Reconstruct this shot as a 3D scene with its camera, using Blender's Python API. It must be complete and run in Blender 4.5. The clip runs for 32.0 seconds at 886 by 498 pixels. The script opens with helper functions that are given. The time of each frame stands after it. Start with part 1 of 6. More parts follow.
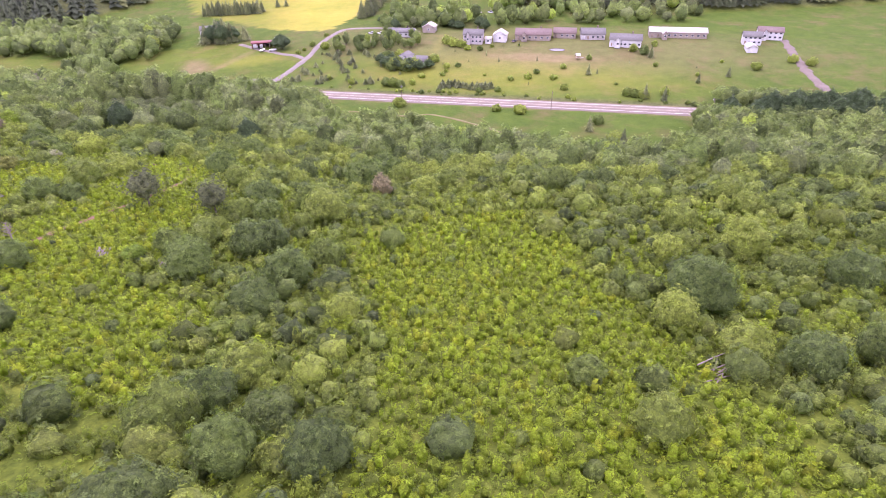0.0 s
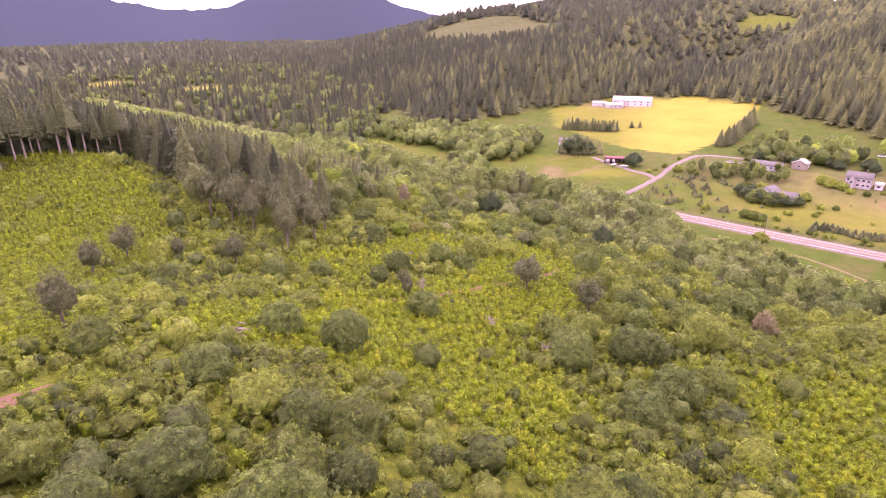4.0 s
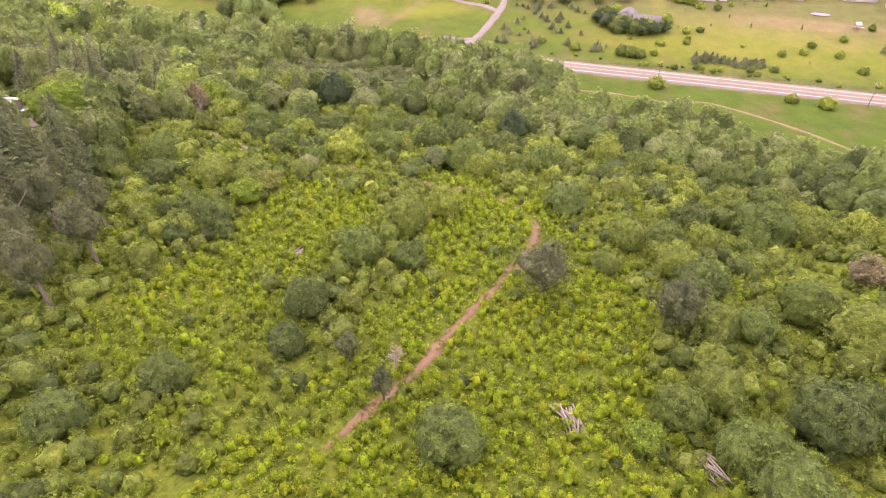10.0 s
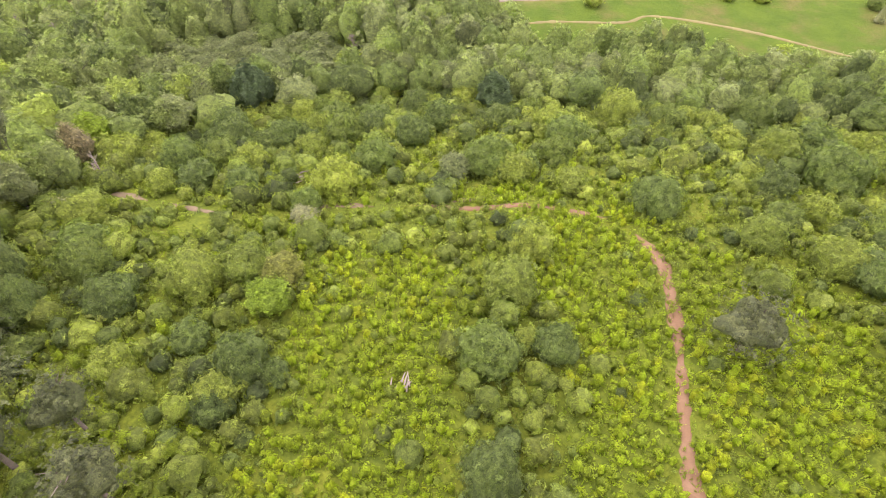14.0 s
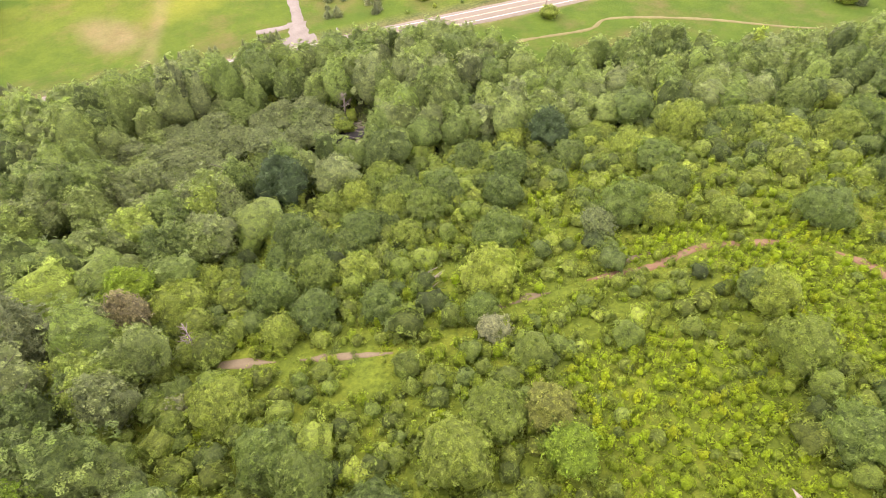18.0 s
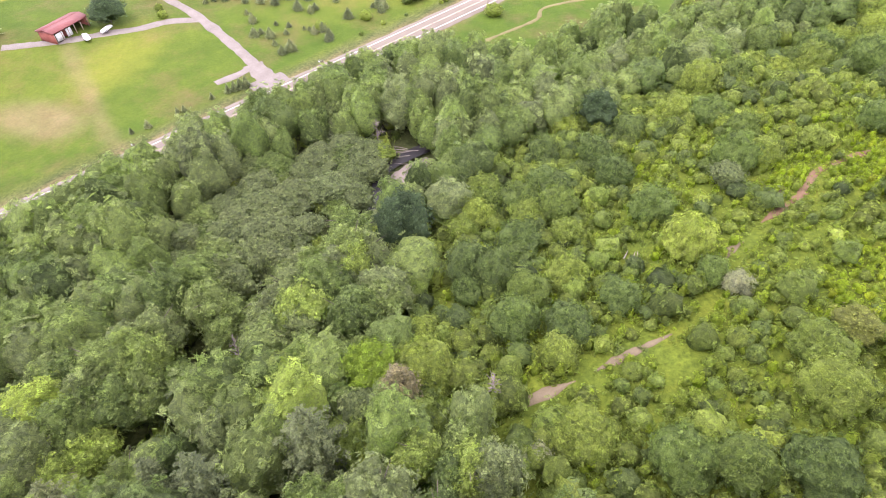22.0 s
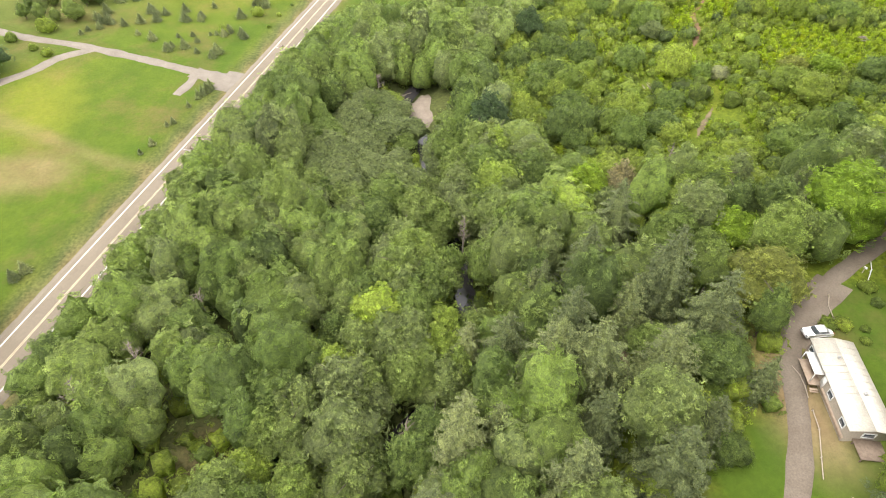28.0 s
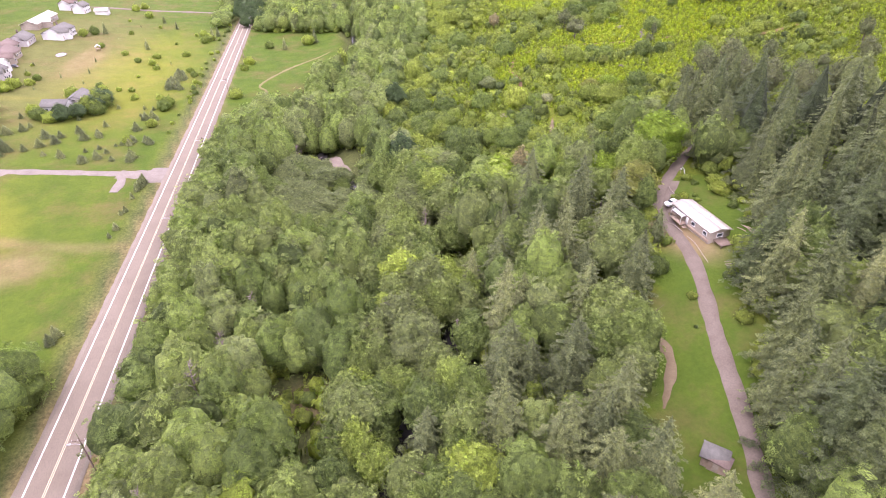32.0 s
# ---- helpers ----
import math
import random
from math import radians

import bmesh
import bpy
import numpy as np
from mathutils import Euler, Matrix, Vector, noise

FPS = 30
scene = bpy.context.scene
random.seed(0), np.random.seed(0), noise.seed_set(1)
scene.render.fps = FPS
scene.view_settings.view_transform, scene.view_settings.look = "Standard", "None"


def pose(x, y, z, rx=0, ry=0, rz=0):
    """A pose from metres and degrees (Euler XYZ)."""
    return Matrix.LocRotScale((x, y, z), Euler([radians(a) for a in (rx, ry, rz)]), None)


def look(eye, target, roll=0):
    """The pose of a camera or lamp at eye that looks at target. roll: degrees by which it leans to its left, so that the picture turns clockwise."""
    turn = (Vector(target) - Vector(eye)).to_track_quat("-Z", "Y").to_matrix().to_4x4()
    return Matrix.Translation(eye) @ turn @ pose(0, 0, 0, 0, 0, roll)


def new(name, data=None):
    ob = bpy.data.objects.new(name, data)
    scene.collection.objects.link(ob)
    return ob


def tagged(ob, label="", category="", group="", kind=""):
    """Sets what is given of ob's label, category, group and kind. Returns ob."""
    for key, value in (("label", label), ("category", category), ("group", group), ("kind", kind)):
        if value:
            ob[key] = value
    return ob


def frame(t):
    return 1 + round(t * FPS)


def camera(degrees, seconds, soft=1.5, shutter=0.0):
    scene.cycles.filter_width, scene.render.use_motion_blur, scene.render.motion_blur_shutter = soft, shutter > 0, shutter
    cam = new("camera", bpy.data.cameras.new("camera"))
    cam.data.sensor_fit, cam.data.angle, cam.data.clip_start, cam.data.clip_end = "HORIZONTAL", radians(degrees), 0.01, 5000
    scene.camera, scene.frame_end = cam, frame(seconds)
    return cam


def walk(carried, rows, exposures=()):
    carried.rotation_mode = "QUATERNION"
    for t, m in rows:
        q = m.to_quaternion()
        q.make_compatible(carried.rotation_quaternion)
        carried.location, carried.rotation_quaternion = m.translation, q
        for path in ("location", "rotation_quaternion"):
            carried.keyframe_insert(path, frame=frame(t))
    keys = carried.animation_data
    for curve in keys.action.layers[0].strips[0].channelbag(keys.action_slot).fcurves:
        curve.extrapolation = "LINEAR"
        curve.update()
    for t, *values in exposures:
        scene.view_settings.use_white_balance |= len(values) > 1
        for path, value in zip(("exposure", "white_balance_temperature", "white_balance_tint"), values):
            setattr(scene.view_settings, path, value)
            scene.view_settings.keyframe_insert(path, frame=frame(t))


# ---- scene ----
cam = camera(75.6, 32.0, soft=0.95)
PATH = [
    (0, (0.816, -2.294, 96.832), (0.781, -0.602, 95.766), -1.2),
    (0.5, (2.304, -9.656, 97.072), (2.053, -7.95, 96.06), -1.2),
    (1, (4.117, -17.499, 97.231), (3.619, -15.81, 96.282), -1.0),
    (1.5, (4.544, -23.521, 97.343), (3.828, -21.877, 96.457), -0.6),
    (2, (2.068, -26.162, 96.98), (1.176, -24.576, 96.151), -0.4),
    (2.5, (-2.845, -24.912, 96.724), (-3.836, -23.363, 95.938), -0.2),
    (3, (-9.442, -20.547, 96.797), (-10.475, -19.008, 96.046), -0.3),
    (3.5, (-16.113, -15.003, 97.063), (-17.124, -13.44, 96.331), -0.3),
    (5.5, (-40.783, 9.062, 96.532), (-41.63, 10.74, 95.847), -0.6),
    (6, (-46.521, 14.322, 96.628), (-47.314, 16.029, 95.951), -0.4),
    (6.5, (-52.023, 19.795, 96.477), (-52.752, 21.534, 95.81), -0.4),
    (7, (-57.521, 25.38, 96.281), (-58.191, 27.145, 95.621), -0.5),
    (7.5, (-62.933, 30.888, 95.952), (-63.532, 32.679, 95.293), -0.6),
    (8, (-68.487, 36.377, 95.692), (-68.999, 38.175, 94.982), -0.6),
    (8.5, (-74.273, 42.195, 95.498), (-74.69, 43.954, 94.643), -0.5),
    (9, (-80.03, 47.725, 95.158), (-80.356, 49.439, 94.18), -0.3),
    (9.5, (-85.829, 53.142, 94.79), (-86.073, 54.783, 93.672), -0.1),
    (10, (-91.559, 58.495, 94.517), (-91.725, 60.054, 93.277), 0.0),
    (10.5, (-96.764, 63.794, 94.34), (-96.866, 65.293, 93.021), -0.2),
    (11, (-101.6, 69.082, 94.272), (-101.654, 70.548, 92.912), -0.5),
    (11.5, (-107.078, 74.548, 94.204), (-107.067, 75.975, 92.803), -0.3),
    (12, (-112.624, 80.012, 94.247), (-112.549, 81.373, 92.783), -0.3),
    (12.5, (-117.866, 85.154, 94.302), (-117.739, 86.516, 92.843), -0.6),
    (13, (-122.89, 90.3, 94.362), (-122.703, 91.662, 92.91), -1.0),
    (13.5, (-127.623, 96.026, 94.694), (-127.38, 97.374, 93.237), -1.3),
    (14, (-132.86, 101.606, 95.024), (-132.55, 102.936, 93.562), -1.2),
    (14.5, (-138.123, 107.122, 95.013), (-137.752, 108.433, 93.549), -1.2),
    (16.5, (-159.246, 127.036, 94.854), (-158.651, 128.281, 93.406), -2.0),
    (17, (-164.886, 132.595, 94.578), (-164.235, 133.821, 93.139), -2.4),
    (17.5, (-170.899, 138.44, 94.547), (-170.189, 139.634, 93.109), -2.2),
    (18, (-177.072, 145.346, 94.539), (-176.313, 146.497, 93.09), -1.3),
    (18.5, (-183.308, 152.597, 94.755), (-182.493, 153.697, 93.297), -0.2),
    (19, (-189.569, 159.585, 94.939), (-188.689, 160.632, 93.48), 0.4),
    (19.5, (-195.417, 165.63, 94.908), (-194.476, 166.633, 93.456), 0.2),
    (20, (-200.942, 170.739, 94.78), (-199.947, 171.707, 93.34), -0.5),
    (20.5, (-206.577, 175.98, 94.829), (-205.537, 176.91, 93.396), -1.0),
    (21, (-211.931, 181.555, 94.853), (-210.848, 182.438, 93.422), -1.2),
    (21.5, (-217.474, 187.338, 94.851), (-216.348, 188.168, 93.421), -1.1),
    (22, (-223.02, 193.269, 94.854), (-221.854, 194.04, 93.423), -0.9),
    (22.5, (-228.777, 199.183, 94.717), (-227.574, 199.899, 93.289), -0.8),
    (23, (-234.754, 205.443, 94.592), (-233.51, 206.095, 93.168), -0.4),
    (23.5, (-240.369, 211.662, 94.56), (-239.094, 212.253, 93.138), -0.3),
    (24, (-245.828, 217.91, 94.437), (-244.523, 218.434, 93.016), -0.1),
    (24.5, (-251.378, 224.007, 94.288), (-250.042, 224.456, 92.868), -0.1),
    (25, (-256.856, 229.927, 94.132), (-255.495, 230.306, 92.716), -0.1),
    (25.5, (-262.224, 235.676, 94.084), (-260.843, 235.987, 92.671), -0.3),
    (27.5, (-282.615, 257.849, 93.014), (-281.18, 257.907, 91.623), 0.4),
    (28, (-287.992, 264.051, 93.092), (-286.555, 264.029, 91.701), 1.0),
    (28.5, (-293.657, 270.504, 93.171), (-292.219, 270.403, 91.784), 1.5),
    (29, (-299.195, 276.44, 93.199), (-297.76, 276.275, 91.815), 1.2),
    (29.5, (-304.732, 281.732, 93.128), (-303.3, 281.511, 91.749), 0.7),
    (30, (-310.305, 286.984, 92.886), (-308.88, 286.706, 91.51), 0.5),
    (30.5, (-315.497, 292.275, 92.581), (-314.059, 291.915, 91.239), 0.3),
    (31, (-320.448, 297.756, 92.167), (-318.844, 297.27, 91.075), 0.2),
    (31.5, (-325.798, 303.227, 92.048), (-324.211, 302.665, 90.968), -0.1),
    (32, (-331.283, 308.875, 92.195), (-329.73, 308.238, 91.108), -0.1),
]
# stops, kelvin and tint of the clip's own camera
EXPOSURE = [(0.0, 0.48, 5650, 55), (3.0, 0.61, 6200, 79), (5.8, 0.34, 6800, 76), (8.0, 0.2, 6550, 74), (9.0, 0.46, 6650, 66), (10.5, 0.58, 6600, 36), (12.0, 0.72, 6550, 30), (17.0, 0.76, 6700, 24), (20.5, 0.78, 6700, 25), (22.0, 0.8, 5950, 29), (24.5, 0.84, 5800, 32), (28.0, 0.62, 6650, 8), (29.0, 0.74, 6400, 14), (30.0, 0.78, 6300, 22), (31.0, 0.68, 6050, 32), (32.0, 0.7, 6050, 39)]
walk(cam, [(t, look(eye, target, roll)) for t, eye, target, roll in PATH], EXPOSURE)

# ---- light ----
SUN_DIR = Vector((-0.22, 0.42, 0.88)).normalized()
sun = new("sun", bpy.data.lights.new("sun", "SUN"))
sun.data.energy, sun.data.angle, sun.data.color = 1.15, radians(16), (1.0, 0.96, 0.88)
sun.matrix_world = look(SUN_DIR * 300, (0, 0, 0))
world = bpy.data.worlds.new("sky")
scene.world = world
world.use_nodes = True
wn, wl = world.node_tree.nodes, world.node_tree.links
wn.clear()
sky = wn.new("ShaderNodeTexSky")
sky.sky_type, sky.sun_disc = "NISHITA", False
sky.sun_elevation = math.asin(SUN_DIR.z)
sky.sun_rotation = math.atan2(SUN_DIR.x, SUN_DIR.y)
bg = wn.new("ShaderNodeBackground")
bg.inputs["Strength"].default_value = 0.31
cloud = wn.new("ShaderNodeMix")
cloud.data_type = "RGBA"
cloud_noise = wn.new("ShaderNodeTexNoise")
cloud_noise.inputs["Scale"].default_value = 2.2
cloud_noise.inputs["Detail"].default_value = 6
cramp = wn.new("ShaderNodeMapRange")
cramp.inputs["From Min"].default_value, cramp.inputs["From Max"].default_value = 0.3, 0.7
cramp.inputs["To Min"].default_value, cramp.inputs["To Max"].default_value = 0.55, 0.95
wl.new(cloud_noise.outputs["Fac"], cramp.inputs["Value"])
wl.new(cramp.outputs["Result"], cloud.inputs["Factor"])
wl.new(sky.outputs["Color"], cloud.inputs["A"])
cloud.inputs["B"].default_value = (9.5, 9.0, 8.6, 1)
wl.new(cloud.outputs["Result"], bg.inputs["Color"])
wo = wn.new("ShaderNodeOutputWorld")
wl.new(bg.outputs["Background"], wo.inputs["Surface"])


# ---- materials ----
def nodes_of(name, rough=0.8, spec=0.3):
    m = bpy.data.materials.new(name)
    m.use_nodes = True
    nt = m.node_tree
    b = nt.nodes["Principled BSDF"]
    b.inputs["Roughness"].default_value = rough
    b.inputs["Specular IOR Level"].default_value = spec
    return m, nt, b


def noise_node(nt, scale, detail=4, coords="Object", rough=0.6):
    tc = nt.nodes.new("ShaderNodeTexCoord")
    n = nt.nodes.new("ShaderNodeTexNoise")
    n.inputs["Scale"].default_value, n.inputs["Detail"].default_value = scale, detail
    n.inputs["Roughness"].default_value = rough
    nt.links.new(tc.outputs[coords], n.inputs["Vector"])
    return n.outputs["Fac"]


def ramp(nt, fac, stops):
    r = nt.nodes.new("ShaderNodeValToRGB")
    e = r.color_ramp.elements
    while len(e) < len(stops):
        e.new(0.5)
    for el, (p, c) in zip(e, stops):
        el.position, el.color = p, (*c, 1)
    nt.links.new(fac, r.inputs["Fac"])
    return r.outputs["Color"]


def mix(nt, fac, a, b, mode="MIX"):
    m = nt.nodes.new("ShaderNodeMix")
    m.data_type, m.blend_type = "RGBA", mode
    for sock, v in (("Factor", fac), ("A", a), ("B", b)):
        if isinstance(v, (int, float)):
            m.inputs[sock].default_value = v
        elif isinstance(v, tuple):
            m.inputs[sock].default_value = (*v, 1)
        else:
            nt.links.new(v, m.inputs[sock])
    return m.outputs["Result"]


def bump(nt, b, height, strength, distance=0.1):
    bn = nt.nodes.new("ShaderNodeBump")
    bn.inputs["Strength"].default_value, bn.inputs["Distance"].default_value = strength, distance
    nt.links.new(height, bn.inputs["Height"])
    nt.links.new(bn.outputs["Normal"], b.inputs["Normal"])


def surface(name, c1, c2, scale=2.0, rough=0.8, metal=0.0, spec=0.3, grain=None, relief=0.15):
    """A worn surface: two colours mixed at a coarse and a fine scale, with a fine relief."""
    m, nt, b = nodes_of(name, rough, spec)
    b.inputs["Metallic"].default_value = metal
    coarse = noise_node(nt, scale, 5)
    fine = noise_node(nt, scale * (grain or 9), 3)
    col = ramp(nt, coarse, [(0.3, c1), (0.7, c2)])
    dark = mix(nt, 1.0, col, ramp(nt, fine, [(0.25, (0.75, 0.75, 0.75)), (0.75, (1.1, 1.1, 1.1))]), "MULTIPLY")
    nt.links.new(dark, b.inputs["Base Color"])
    bump(nt, b, fine, relief, 0.05)
    return m


def leafage(name, stops, attr=False, spread=0.42, rough=0.62, glow=0.45, ragged=4.2, tufts=1.7):
    """Foliage: a tone for each plant, a smaller one for each leaf clump, and light that passes through."""
    m, nt, b = nodes_of(name, rough, 0.25)
    if attr:
        src = nt.nodes.new("ShaderNodeAttribute")
        src.attribute_name = "tone"
        tone = src.outputs["Fac"]
    else:
        src = nt.nodes.new("ShaderNodeObjectInfo")
        tone = src.outputs["Random"]
    col = ramp(nt, tone, stops)
    geo = nt.nodes.new("ShaderNodeNewGeometry")
    leaf = ramp(nt, geo.outputs["Random Per Island"], [(0.0, (1 - spread,) * 3), (1.0, (1 + spread, 1 + spread, 1 + spread * 0.6))])
    col = mix(nt, 1.0, col, leaf, "MULTIPLY")
    pn = nt.nodes.new("ShaderNodeTexNoise")
    pn.inputs["Scale"].default_value, pn.inputs["Detail"].default_value, pn.inputs["Roughness"].default_value = 4.6, 3, 0.75
    nt.links.new(geo.outputs["Position"], pn.inputs["Vector"])
    col = mix(nt, 1.0, col, ramp(nt, pn.outputs["Fac"], [(0.3, (0.66, 0.69, 0.68)), (0.5, (1.0, 1.0, 0.98)), (0.7, (1.42, 1.42, 1.28))]), "MULTIPLY")
    # leafy tufts, each with its own tone and roundness
    vor = nt.nodes.new("ShaderNodeTexVoronoi")
    vor.inputs["Scale"].default_value = tufts
    nt.links.new(geo.outputs["Position"], vor.inputs["Vector"])
    sep = nt.nodes.new("ShaderNodeSeparateColor")
    nt.links.new(vor.outputs["Color"], sep.inputs["Color"])
    col = mix(nt, 1.0, col, ramp(nt, sep.outputs["Red"], [(0.0, (0.94, 0.97, 1.02)), (1.0, (1.56, 1.54, 1.38))]), "MULTIPLY")
    relief = nt.nodes.new("ShaderNodeMath")
    relief.operation = "MULTIPLY_ADD"
    relief.inputs[1].default_value = -0.8
    nt.links.new(vor.outputs["Distance"], relief.inputs[0])
    nt.links.new(pn.outputs["Fac"], relief.inputs[2])
    bump(nt, b, relief.outputs["Value"], 1.0, 0.75)
    nt.links.new(col, b.inputs["Base Color"])
    tr = nt.nodes.new("ShaderNodeBsdfTranslucent")
    nt.links.new(mix(nt, 1.0, col, (1.0, 1.1, 0.75), "MULTIPLY"), tr.inputs["Color"])
    ms = nt.nodes.new("ShaderNodeMixShader")
    ms.inputs["Fac"].default_value = glow
    nt.links.new(b.outputs["BSDF"], ms.inputs[1])
    nt.links.new(tr.outputs["BSDF"], ms.inputs[2])
    core = nt.nodes.new("ShaderNodeAttribute")
    core.attribute_name = "core"
    rn = nt.nodes.new("ShaderNodeTexNoise")
    rn.inputs["Scale"].default_value, rn.inputs["Detail"].default_value, rn.inputs["Roughness"].default_value = ragged, 2, 0.6
    nt.links.new(geo.outputs["Position"], rn.inputs["Vector"])
    cut = nt.nodes.new("ShaderNodeMapRange")
    cut.inputs["From Min"].default_value, cut.inputs["From Max"].default_value = 0.46, 0.5
    nt.links.new(rn.outputs["Fac"], cut.inputs["Value"])
    whole = nt.nodes.new("ShaderNodeMath")
    whole.operation = "MAXIMUM"
    nt.links.new(core.outputs["Fac"], whole.inputs[0])
    nt.links.new(cut.outputs["Result"], whole.inputs[1])
    gap = nt.nodes.new("ShaderNodeBsdfTransparent")
    leafy = nt.nodes.new("ShaderNodeMixShader")
    nt.links.new(whole.outputs["Value"], leafy.inputs["Fac"])
    nt.links.new(gap.outputs["BSDF"], leafy.inputs[1])
    nt.links.new(ms.outputs["Shader"], leafy.inputs[2])
    nt.links.new(leafy.outputs["Shader"], nt.nodes["Material Output"].inputs["Surface"])
    return m


G1, G2, G3, G4 = (0.145, 0.196, 0.070), (0.190, 0.252, 0.080), (0.256, 0.326, 0.096), (0.222, 0.260, 0.128)
BROAD = [(0.0, G1), (0.3, G2), (0.55, (0.236, 0.296, 0.100)), (0.75, G4), (0.9, G3), (1.0, (0.335, 0.415, 0.085))]
SHRUB = [(0.0, (0.124, 0.168, 0.062)), (0.35, (0.178, 0.234, 0.058)), (0.6, (0.232, 0.286, 0.064)), (0.8, (0.262, 0.320, 0.068)), (1.0, (0.308, 0.366, 0.076))]
SAPL = [(0.0, (0.168, 0.216, 0.056)), (0.35, (0.212, 0.268, 0.040)), (0.65, (0.246, 0.326, 0.020)), (0.9, (0.286, 0.372, 0.018)), (1.0, (0.328, 0.376, 0.020))]
CONI = [(0.0, (0.105, 0.128, 0.060)), (0.5, (0.140, 0.166, 0.074)), (0.8, (0.172, 0.200, 0.086)), (1.0, (0.205, 0.226, 0.105))]
CONI_DARK = [(0.0, (0.070, 0.092, 0.044)), (0.5, (0.096, 0.122, 0.052)), (1.0, (0.130, 0.156, 0.066))]
CONI_FAR = [(0.0, (0.050, 0.064, 0.038)), (0.4, (0.070, 0.088, 0.046)), (0.7, (0.100, 0.122, 0.054)), (1.0, (0.165, 0.186, 0.070))]
M_BROAD, M_BROAD_S = leafage("broad_leaves", BROAD), leafage("broad_leaves_far", BROAD, True)
M_SHRUB, M_SHRUB_S = leafage("shrub_leaves", SHRUB), leafage("shrub_leaves_far", SHRUB, True)
M_SAPL_S = leafage("sapling_leaves", SAPL, True, 0.34)
M_CONI, M_CONI_S = leafage("needles", CONI, False, 0.3, 0.7, 0.08), leafage("needles_far", CONI_FAR, True, 0.12, 0.8, 0.05)
M_DARKFIR = leafage("dark_needles", CONI_DARK, False, 0.3, 0.7, 0.08)
M_CONI_N = leafage("needles_near", [(0.0, (0.040, 0.056, 0.026)), (0.5, (0.06, 0.08, 0.034)), (1.0, (0.09, 0.108, 0.046))], True, 0.3, 0.7, 0.08)
M_BUSH = leafage("dark_bush_leaves", [(0, (0.118, 0.164, 0.055)), (0.6, (0.150, 0.206, 0.064)), (1, (0.175, 0.238, 0.066))])
M_BRIGHT = leafage("bright_maple_leaves", [(0, (0.24, 0.33, 0.04)), (1, (0.2, 0.3, 0.04))])
M_YELLOW = leafage("yellowish_leaves", [(0, (0.23, 0.25, 0.07)), (1, (0.26, 0.28, 0.07))])
M_GREYLEAF = leafage("greyish_leaves", [(0, (0.196, 0.238, 0.112)), (1, (0.230, 0.268, 0.130))])
M_PINKLEAF = leafage("pinkish_twigs", [(0, (0.275, 0.240, 0.150)), (1, (0.310, 0.268, 0.175))])
M_PALELEAF = leafage("pale_silvery_leaves", [(0, (0.290, 0.300, 0.190)), (1, (0.330, 0.338, 0.215))])
M_OPEN = leafage("grey_green_leaves", [(0, (0.125, 0.145, 0.08)), (1, (0.15, 0.165, 0.095))])
M_DARKLEAF = leafage("dark_leaves", [(0, (0.088, 0.132, 0.066)), (1, (0.104, 0.154, 0.074))])
M_BARK = surface("bark", (0.11, 0.085, 0.065), (0.19, 0.16, 0.13), 1.5, 0.9)
M_DEAD = surface("dead_wood", (0.235, 0.190, 0.152), (0.345, 0.300, 0.252), 1.2, 0.9)
M_ROAD = surface("asphalt", (0.160, 0.132, 0.098), (0.192, 0.160, 0.122), 0.12, 0.9, grain=40)
M_VERGE = surface("gravel_shoulder", (0.176, 0.150, 0.114), (0.216, 0.188, 0.148), 0.3, 0.95, grain=14)
M_GRAVEL = surface("gravel_drive", (0.165, 0.142, 0.118), (0.225, 0.198, 0.168), 0.25, 0.95, grain=16)
M_DARKGRAVEL = surface("packed_gravel", (0.132, 0.106, 0.082), (0.178, 0.147, 0.117), 0.25, 0.95, grain=16)
M_DIRT = surface("reddish_dirt", (0.153, 0.087, 0.046), (0.194, 0.122, 0.071), 0.35, 0.95, grain=12)
M_PATH = surface("trodden_brown_dirt", (0.135, 0.102, 0.058), (0.175, 0.138, 0.082), 0.35, 0.95, grain=12)
M_TRACK = surface("worn_grass_track", (0.136, 0.116, 0.048), (0.174, 0.160, 0.058), 0.3, 0.95, grain=12)
M_PAINT = surface("road_paint", (0.540, 0.525, 0.450), (0.600, 0.590, 0.520), 0.6, 0.7)
M_YPAINT = surface("yellow_road_paint", (0.504, 0.420, 0.280), (0.546, 0.462, 0.322), 0.6, 0.7)
M_BAR = surface("river_gravel", (0.205, 0.165, 0.132), (0.285, 0.238, 0.195), 0.5, 0.9, grain=14, relief=0.4)
M_WHITE = surface("white_painted_boards", (0.600, 0.595, 0.570), (0.600, 0.600, 0.600), 0.8, 0.6)
M_ROOFWHITE = surface("white_metal_roof", (0.450, 0.420, 0.365), (0.510, 0.478, 0.420), 0.5, 0.45)
M_ROOFGREY = surface("grey_shingle_roof", (0.120, 0.118, 0.105), (0.168, 0.163, 0.145), 1.2, 0.9)
M_ROOFBROWN = surface("brown_shingle_roof", (0.149, 0.109, 0.093), (0.198, 0.154, 0.130), 1.2, 0.9)
M_ROOFRED = surface("red_metal_roof", (0.165, 0.05, 0.044), (0.21, 0.07, 0.06), 0.8, 0.55)
M_REDWALL = surface("red_barn_boards", (0.3, 0.09, 0.07), (0.38, 0.13, 0.1), 0.9, 0.8)
M_SIDING = surface("grey_siding", (0.4, 0.37, 0.36), (0.48, 0.45, 0.43), 0.9, 0.7)
M_TAN = surface("tan_siding", (0.293, 0.251, 0.204), (0.351, 0.304, 0.248), 0.9, 0.7)
